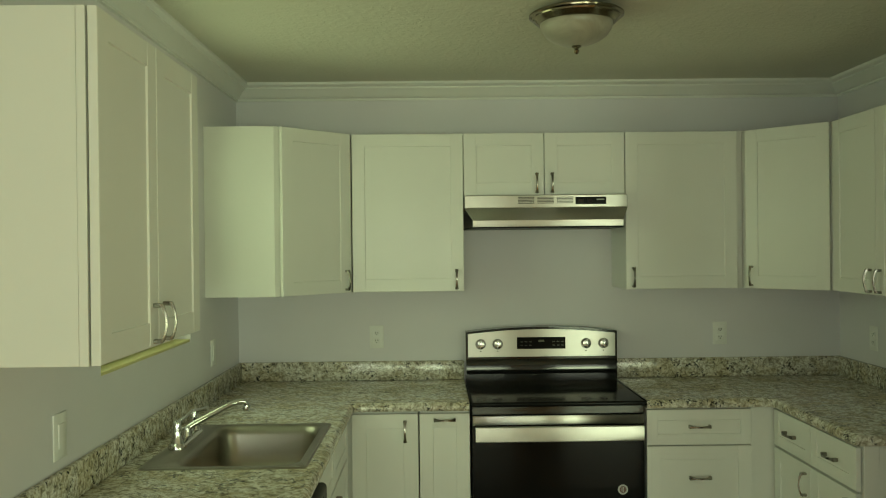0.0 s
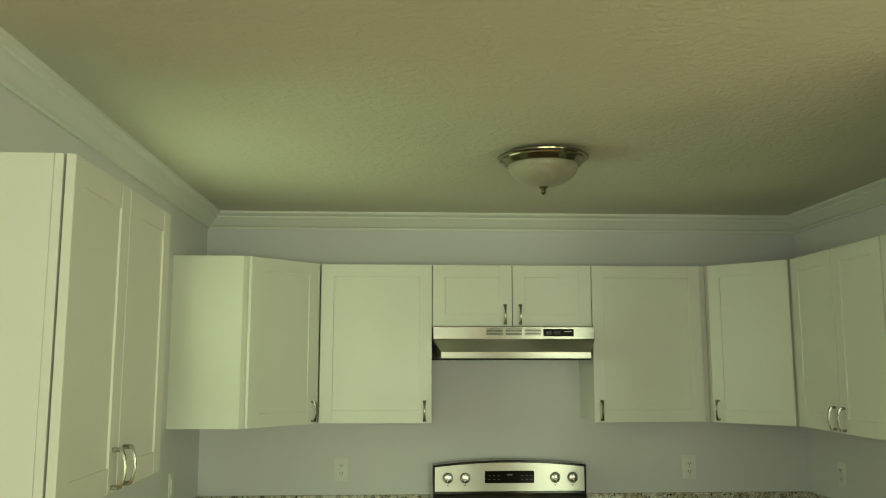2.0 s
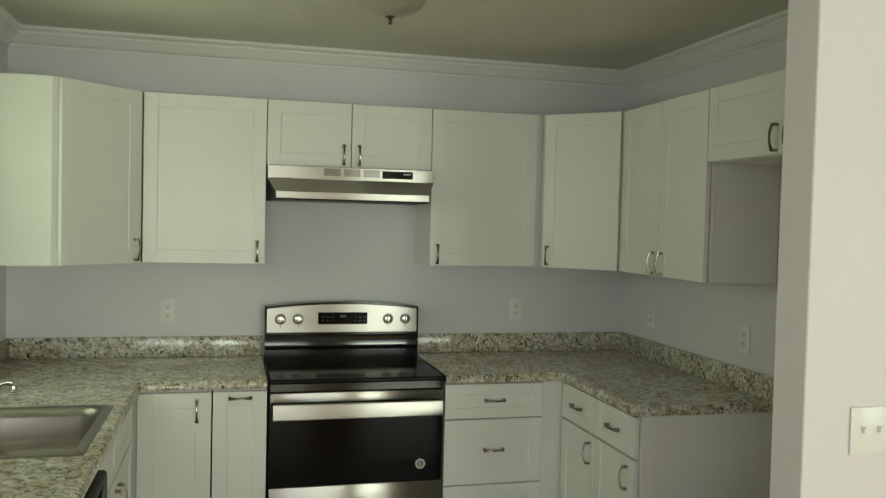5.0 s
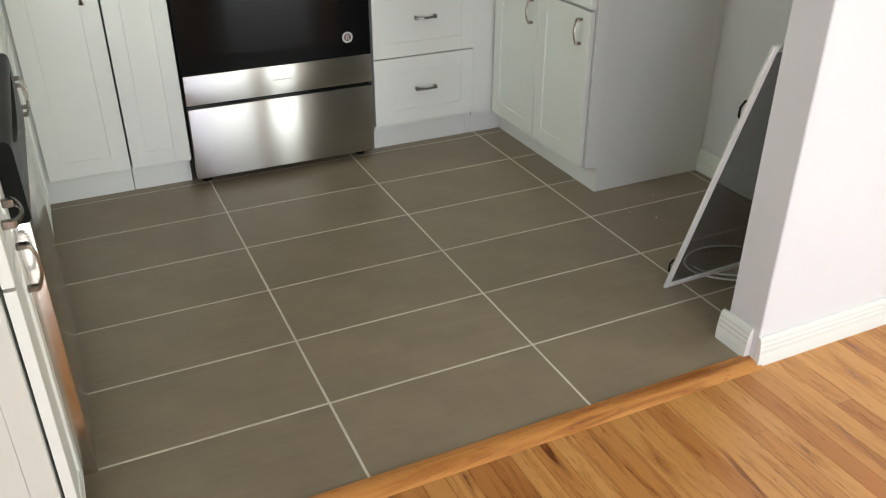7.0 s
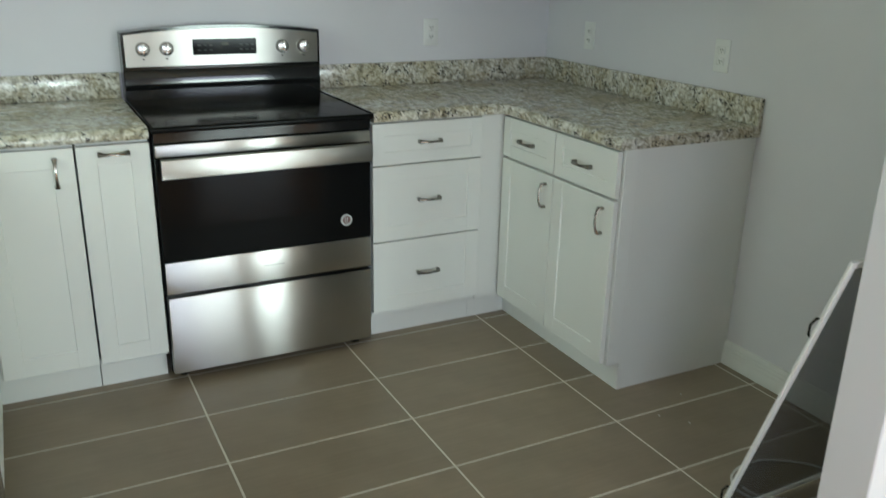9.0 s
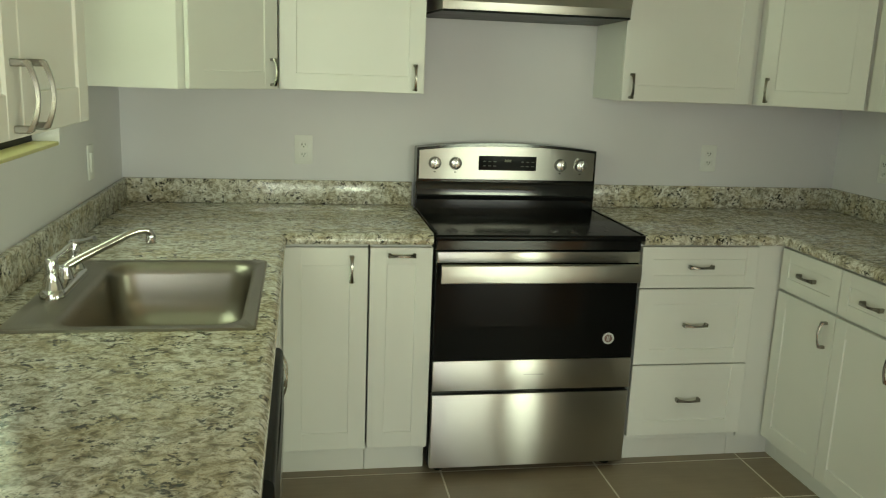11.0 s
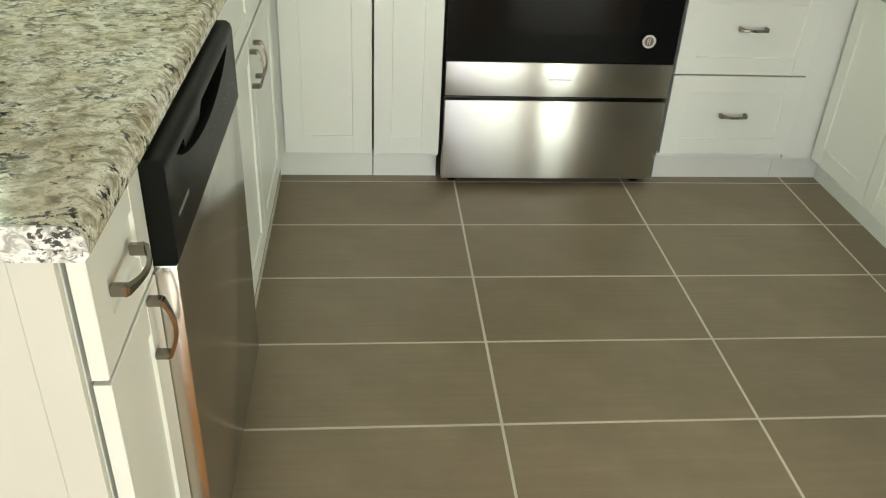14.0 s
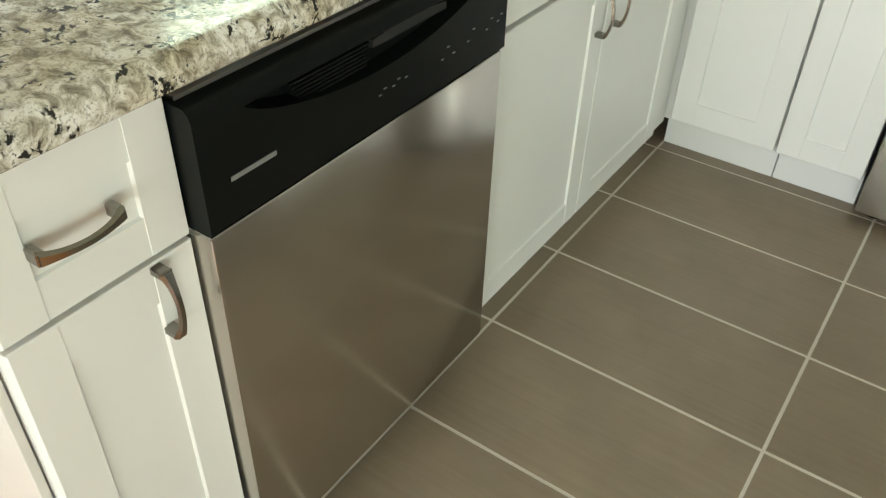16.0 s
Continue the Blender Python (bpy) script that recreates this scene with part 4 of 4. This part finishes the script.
# the pocket grip: a bow-shaped hollow under the panel's upper edge
cutb = bmesh.new()
n = 20
for y0, y1, zb in ((2.225, 2.690, 0.787),):
    pts = [(y1 + (y0 - y1) * i / n, 0.834 - (0.834 - zb) * (1 - (2 * i / n - 1) ** 2) ** 0.8) for i in range(n + 1)]
    f, b = [cutb.verts.new((DX + 0.03, y, z)) for y, z in pts], [cutb.verts.new((DX - 0.022, y, z + 0.006)) for y, z in pts]
    cutb.faces.new(f), cutb.faces.new(b[::-1])
    for i in range(len(pts)):
        cutb.faces.new((f[i], b[i], b[(i + 1) % len(pts)], f[(i + 1) % len(pts)]))
bmesh.ops.recalc_face_normals(cutb, faces=cutb.faces)


carve(pan, cutb)
for i in range(6):
    part("vent_slat", box(DX - 0.021, DX - 0.008 + 0.001 * i, 2.300 + 0.004 * (5 - i), 2.440, 0.798 + 0.0058 * i, 0.8012 + 0.0058 * i), M_BLACK, pan)
part("grip_insert", arched(2.46, 2.62, 0.812, 0.822, 0.006, -0.004, 0.004), M_DARK, pan, "", pose(DX - 0.018, 0, 0, 0, 0, 90))
part("top_rail", box(LXF - 0.02, DX - 0.026, DY0 + 0.006, DY1 - 0.006, 0.8605, 0.8655), M_STEEL, dwm)
lg = material("grey_letter", (0.20, 0.205, 0.20), 0.5)
part("nameplate", box(DX + 0.0022, DX + 0.0036, 2.196, 2.264, 0.761, 0.7668), lg, pan)
for y, z in ((2.448, 0.755), (2.458, 0.761), (2.476, 0.757), (2.487, 0.763), (2.503, 0.759), (2.586, 0.752), (2.600, 0.766), (2.614, 0.752), (2.650, 0.756), (2.664, 0.770), (2.700, 0.757), (2.712, 0.770), (2.730, 0.760), (2.740, 0.768)):
    part("key_mark", box(DX + 0.0022, DX + 0.0033, y, y + 0.006, z, z + 0.0016), lg, pan)

# ---- ceiling light ----
lamp = thing("ceiling_light", "flush ceiling light with frosted glass bowl, switched off", "ceiling light", pose(0.515, 3.10, CEIL))
part("pan", bm_lathe(bmesh.new(), [(0.120, -0.0005), (0.135, -0.004), (0.158, -0.012), (0.167, -0.018), (0.166, -0.023), (0.157, -0.027), (0.155, -0.032), (0.147, -0.036), (0.140, -0.045), (0.130, -0.049), (0.120, -0.044)], 48), M_BRONZE, lamp, "antique nickel pan with stepped rings")
part("bowl", bm_lathe(bmesh.new(), [(0.126, -0.042), (0.128, -0.052), (0.123, -0.070), (0.108, -0.091), (0.083, -0.108), (0.052, -0.120), (0.016, -0.126), (0.004, -0.1265)], 48), M_FROST, lamp, "frosted glass bowl")
part("finial", bm_lathe(bmesh.new(), [(0.016, -0.124), (0.017, -0.130), (0.009, -0.134), (0.006, -0.138), (0.010, -0.143), (0.008, -0.150), (0.003, -0.155)], 20), M_BRONZE, lamp)


# ---- wall plates ----
def wall_plate(name, label, m, kind, w=0.072, h=0.116):
    """Its back on y = 0, its face towards -y."""
    p = thing(name, label, "outlet" if kind == "outlet" else "switch", m, "wall outlets" if kind == "outlet" else "light switches")
    part("plate", box(-w / 2, w / 2, -0.006, -0.0005, -h / 2, h / 2, 0.0025, 2), M_PLASTIC, p)
    if kind == "outlet":
        for dz in (-0.0195, 0.0195):
            r = part("receptacle", box(-0.016, 0.016, -0.0085, -0.0055, dz - 0.0135, dz + 0.0135, 0.004, 2), M_PLASTIC, p)
            for dx in (-0.006, 0.006):
                part("slot", box(dx - 0.0015, dx + 0.0015, -0.0090, -0.0083, dz - 0.002, dz + 0.006), M_DARK, r)
            part("slot", box(-0.002, 0.002, -0.0090, -0.0083, dz - 0.009, dz - 0.005), M_DARK, r)
    elif kind == "rocker":
        part("rocker", box(-0.0165, 0.0165, -0.010, -0.0055, -0.033, 0.033, 0.002, 2), M_PLASTIC, p)
    else:
        for dx in (-0.023, 0.023):
            part("toggle", box(dx - 0.005, dx + 0.005, -0.016, -0.0055, -0.004, 0.010, 0.002), M_PLASTIC, p)
            part("toggle_slot", box(dx - 0.006, dx + 0.006, -0.0068, -0.0058, -0.013, 0.013), M_TRIM, p)
    return p


ol = "white duplex outlet above the counter"
wall_plate("wall_outlet", ol, pose(-0.293, BACK, 1.133), "outlet")
wall_plate("wall_outlet", ol, pose(1.461, BACK, 1.133), "outlet")
wall_plate("wall_outlet", ol, pose(LEFT, 3.90, 1.125, 0, 0, 90), "rocker")
wall_plate("wall_outlet", ol, pose(RIGHT, 3.275, 1.130, 0, 0, -90), "outlet")
wall_plate("wall_outlet", ol, pose(RIGHT, 4.065, 1.135, 0, 0, -90), "outlet")
wall_plate("light_switch", "white rocker light switch on the sink wall", pose(LEFT, 2.378, 1.10, 0, 0, 90), "rocker", 0.075, 0.122)
wall_plate("light_switch", "white double toggle light switch on the partition", pose(1.526, STUB_N, 1.103), "toggle", 0.118, 0.118)

# ---- window screen leaning in the empty refrigerator space ----
SW, SL = 0.66, 0.885
lean = math.degrees(math.atan2(0.275, 0.84))
scr = thing("window_screen", "loose insect screen in a white frame leaning on the partition", "window screen", pose(1.350, 2.364, 0.003, lean, 0, 0) @ pose(0, 0, 0, 0, -1.6, 0))
for a in ((0, 0.018, 0, SL), (SW - 0.018, SW, 0, SL), (0.018, SW - 0.018, 0, 0.018), (0.018, SW - 0.018, SL - 0.018, SL)):
    part("frame_bar", box(a[0], a[1], 0, 0.009, a[2], a[3], 0.0012), M_TRIM, scr)
part("mesh", box(0.018, SW - 0.018, 0.0042, 0.0048, 0.018, SL - 0.018), M_MESH, scr, "grey insect mesh")
for z in (0.69, 0.09):
    part("pull_tab", bm_tube(bmesh.new(), [(0.008, 0.008, z - 0.030), (0.006, 0.018, z - 0.024), (0.005, 0.024, z), (0.006, 0.018, z + 0.024), (0.008, 0.008, z + 0.030)], 0.003, 8), M_BLACK, scr, "black pull tab")

bm = bmesh.new()
pts = []
for i in range(61):
    a = 0.6 + 6.2832 * 1.45 * i / 60
    r = 0.145 + 0.015 * math.sin(2.1 * a) - 0.0006 * i
    pts.append((1.66 + 1.15 * r * math.cos(a), 2.40 - 0.9 * r * math.sin(a), 0.006 + 0.005 * (i / 60) * (1 + math.sin(3 * a))))
bm_tube(bm, pts, 0.0035, 8)
me = smooth_sharp(mesh_of("power_cord", bm, M_PLASTIC))
tagged(new("power_cord", me), "thin white cable coiled loosely on the tile floor", "cable")

specks = bmesh.new()
rs = random.Random(11)
for cx_, cy_ in ((1.751, 2.942), (1.641, 2.779), (1.58, 2.86)):
    r_ = rs.uniform(0.0022, 0.0036)
    ring = [(cx_ + r_ * rs.uniform(0.6, 1.2) * math.cos(a), cy_ + r_ * rs.uniform(0.6, 1.2) * math.sin(a)) for a in (0.0, 1.1, 2.2, 3.3, 4.4, 5.4)]
    bm_prism(specks, ring, 0.0002, 0.0022)
tagged(new("paint_specks", mesh_of("paint_specks", specks, M_TRIM)), "tiny white paint specks scattered on the floor tiles", "debris", kind="stuff")

# ---- floors, piece by piece ----
floor = structure("floor", box(LEFT, RIGHT, 1.986, BACK, -0.1, -0.0009), M_GROUT, "taupe porcelain tile floor with pale grout", "floor", False)
PX, PY, XA, Y1, GAP = 0.606, 0.304, 0.215, 3.50, 0.0066
seen = {}
for i in range(-3, 5):
    for j in range(-3, 6):
        x0, x1 = max(XA + i * PX + GAP / 2, LEFT), min(XA + (i + 1) * PX - GAP / 2, RIGHT)
        y0, y1 = max(Y1 - j * PY + GAP / 2, 1.989), min(Y1 - (j - 1) * PY - GAP / 2, BACK)
        if x1 - x0 < 0.01 or y1 - y0 < 0.01:
            continue
        key = (round(x1 - x0, 3), round(y1 - y0, 3))
        if key not in seen:
            seen[key] = mesh_of("tile", box(0, x1 - x0, 0, y1 - y0, -0.008, 0.0, 0.0009), M_TILE)
        share("tile", seen[key], floor, pose(x0, y0, random.uniform(-0.0003, 0.0)))

wood = structure("floor_room", box(LEFT, ROOM_R, ROOM_S, STUB_N, -0.12, WOOD_Z - 0.004), M_OAK_FAR, "varnished oak strip floor with warm varied planks", "floor", False)
rest = bmesh.new()
PW = 0.0572
lens_ = [0.34, 0.47, 0.62, 0.78, 0.95, 1.15]
plank = {k: mesh_of("plank", box(0.0003, PW - 0.0003, 0.0003, k - 0.0003, -0.004, 0.0, 0.0006), M_OAK) for k in lens_}
rnd = random.Random(5)
x = LEFT
while x < ROOM_R - 0.001:
    y_end = 1.930 if x < 1.30 else STUB_N
    y = y_end + rnd.uniform(0, 0.2)
    while y > ROOM_S:
        k = rnd.choice(lens_)
        top = min(y, y_end)
        if y <= y_end and y - k > ROOM_S and 0.2 < x < 3.0 and y > 0.7:
            share("plank", plank[k], wood, pose(x, y - k, WOOD_Z))
        elif top - max(y - k, ROOM_S) > 0.01:
            if 0.2 < x < 3.0 and y > 0.7:
                me = mesh_of("plank", box(0.0003, min(PW, ROOM_R - x) - 0.0003, 0.0003, top - max(y - k, ROOM_S) - 0.0003, -0.004, 0.0, 0.0006), M_OAK)
                share("plank", me, wood, pose(x, max(y - k, ROOM_S), WOOD_Z))
            else:
                bm_box(rest, x + 0.0003, min(x + PW, ROOM_R) - 0.0003, max(y - k, ROOM_S) + 0.0003, top - 0.0003, WOOD_Z - 0.004, WOOD_Z)
        y -= k
    x += PW
me = mesh_of("planks_rest", rest, M_OAK_FAR)
ob = new("planks_rest", me)
ob.parent = wood
tagged(ob, kind="stuff")
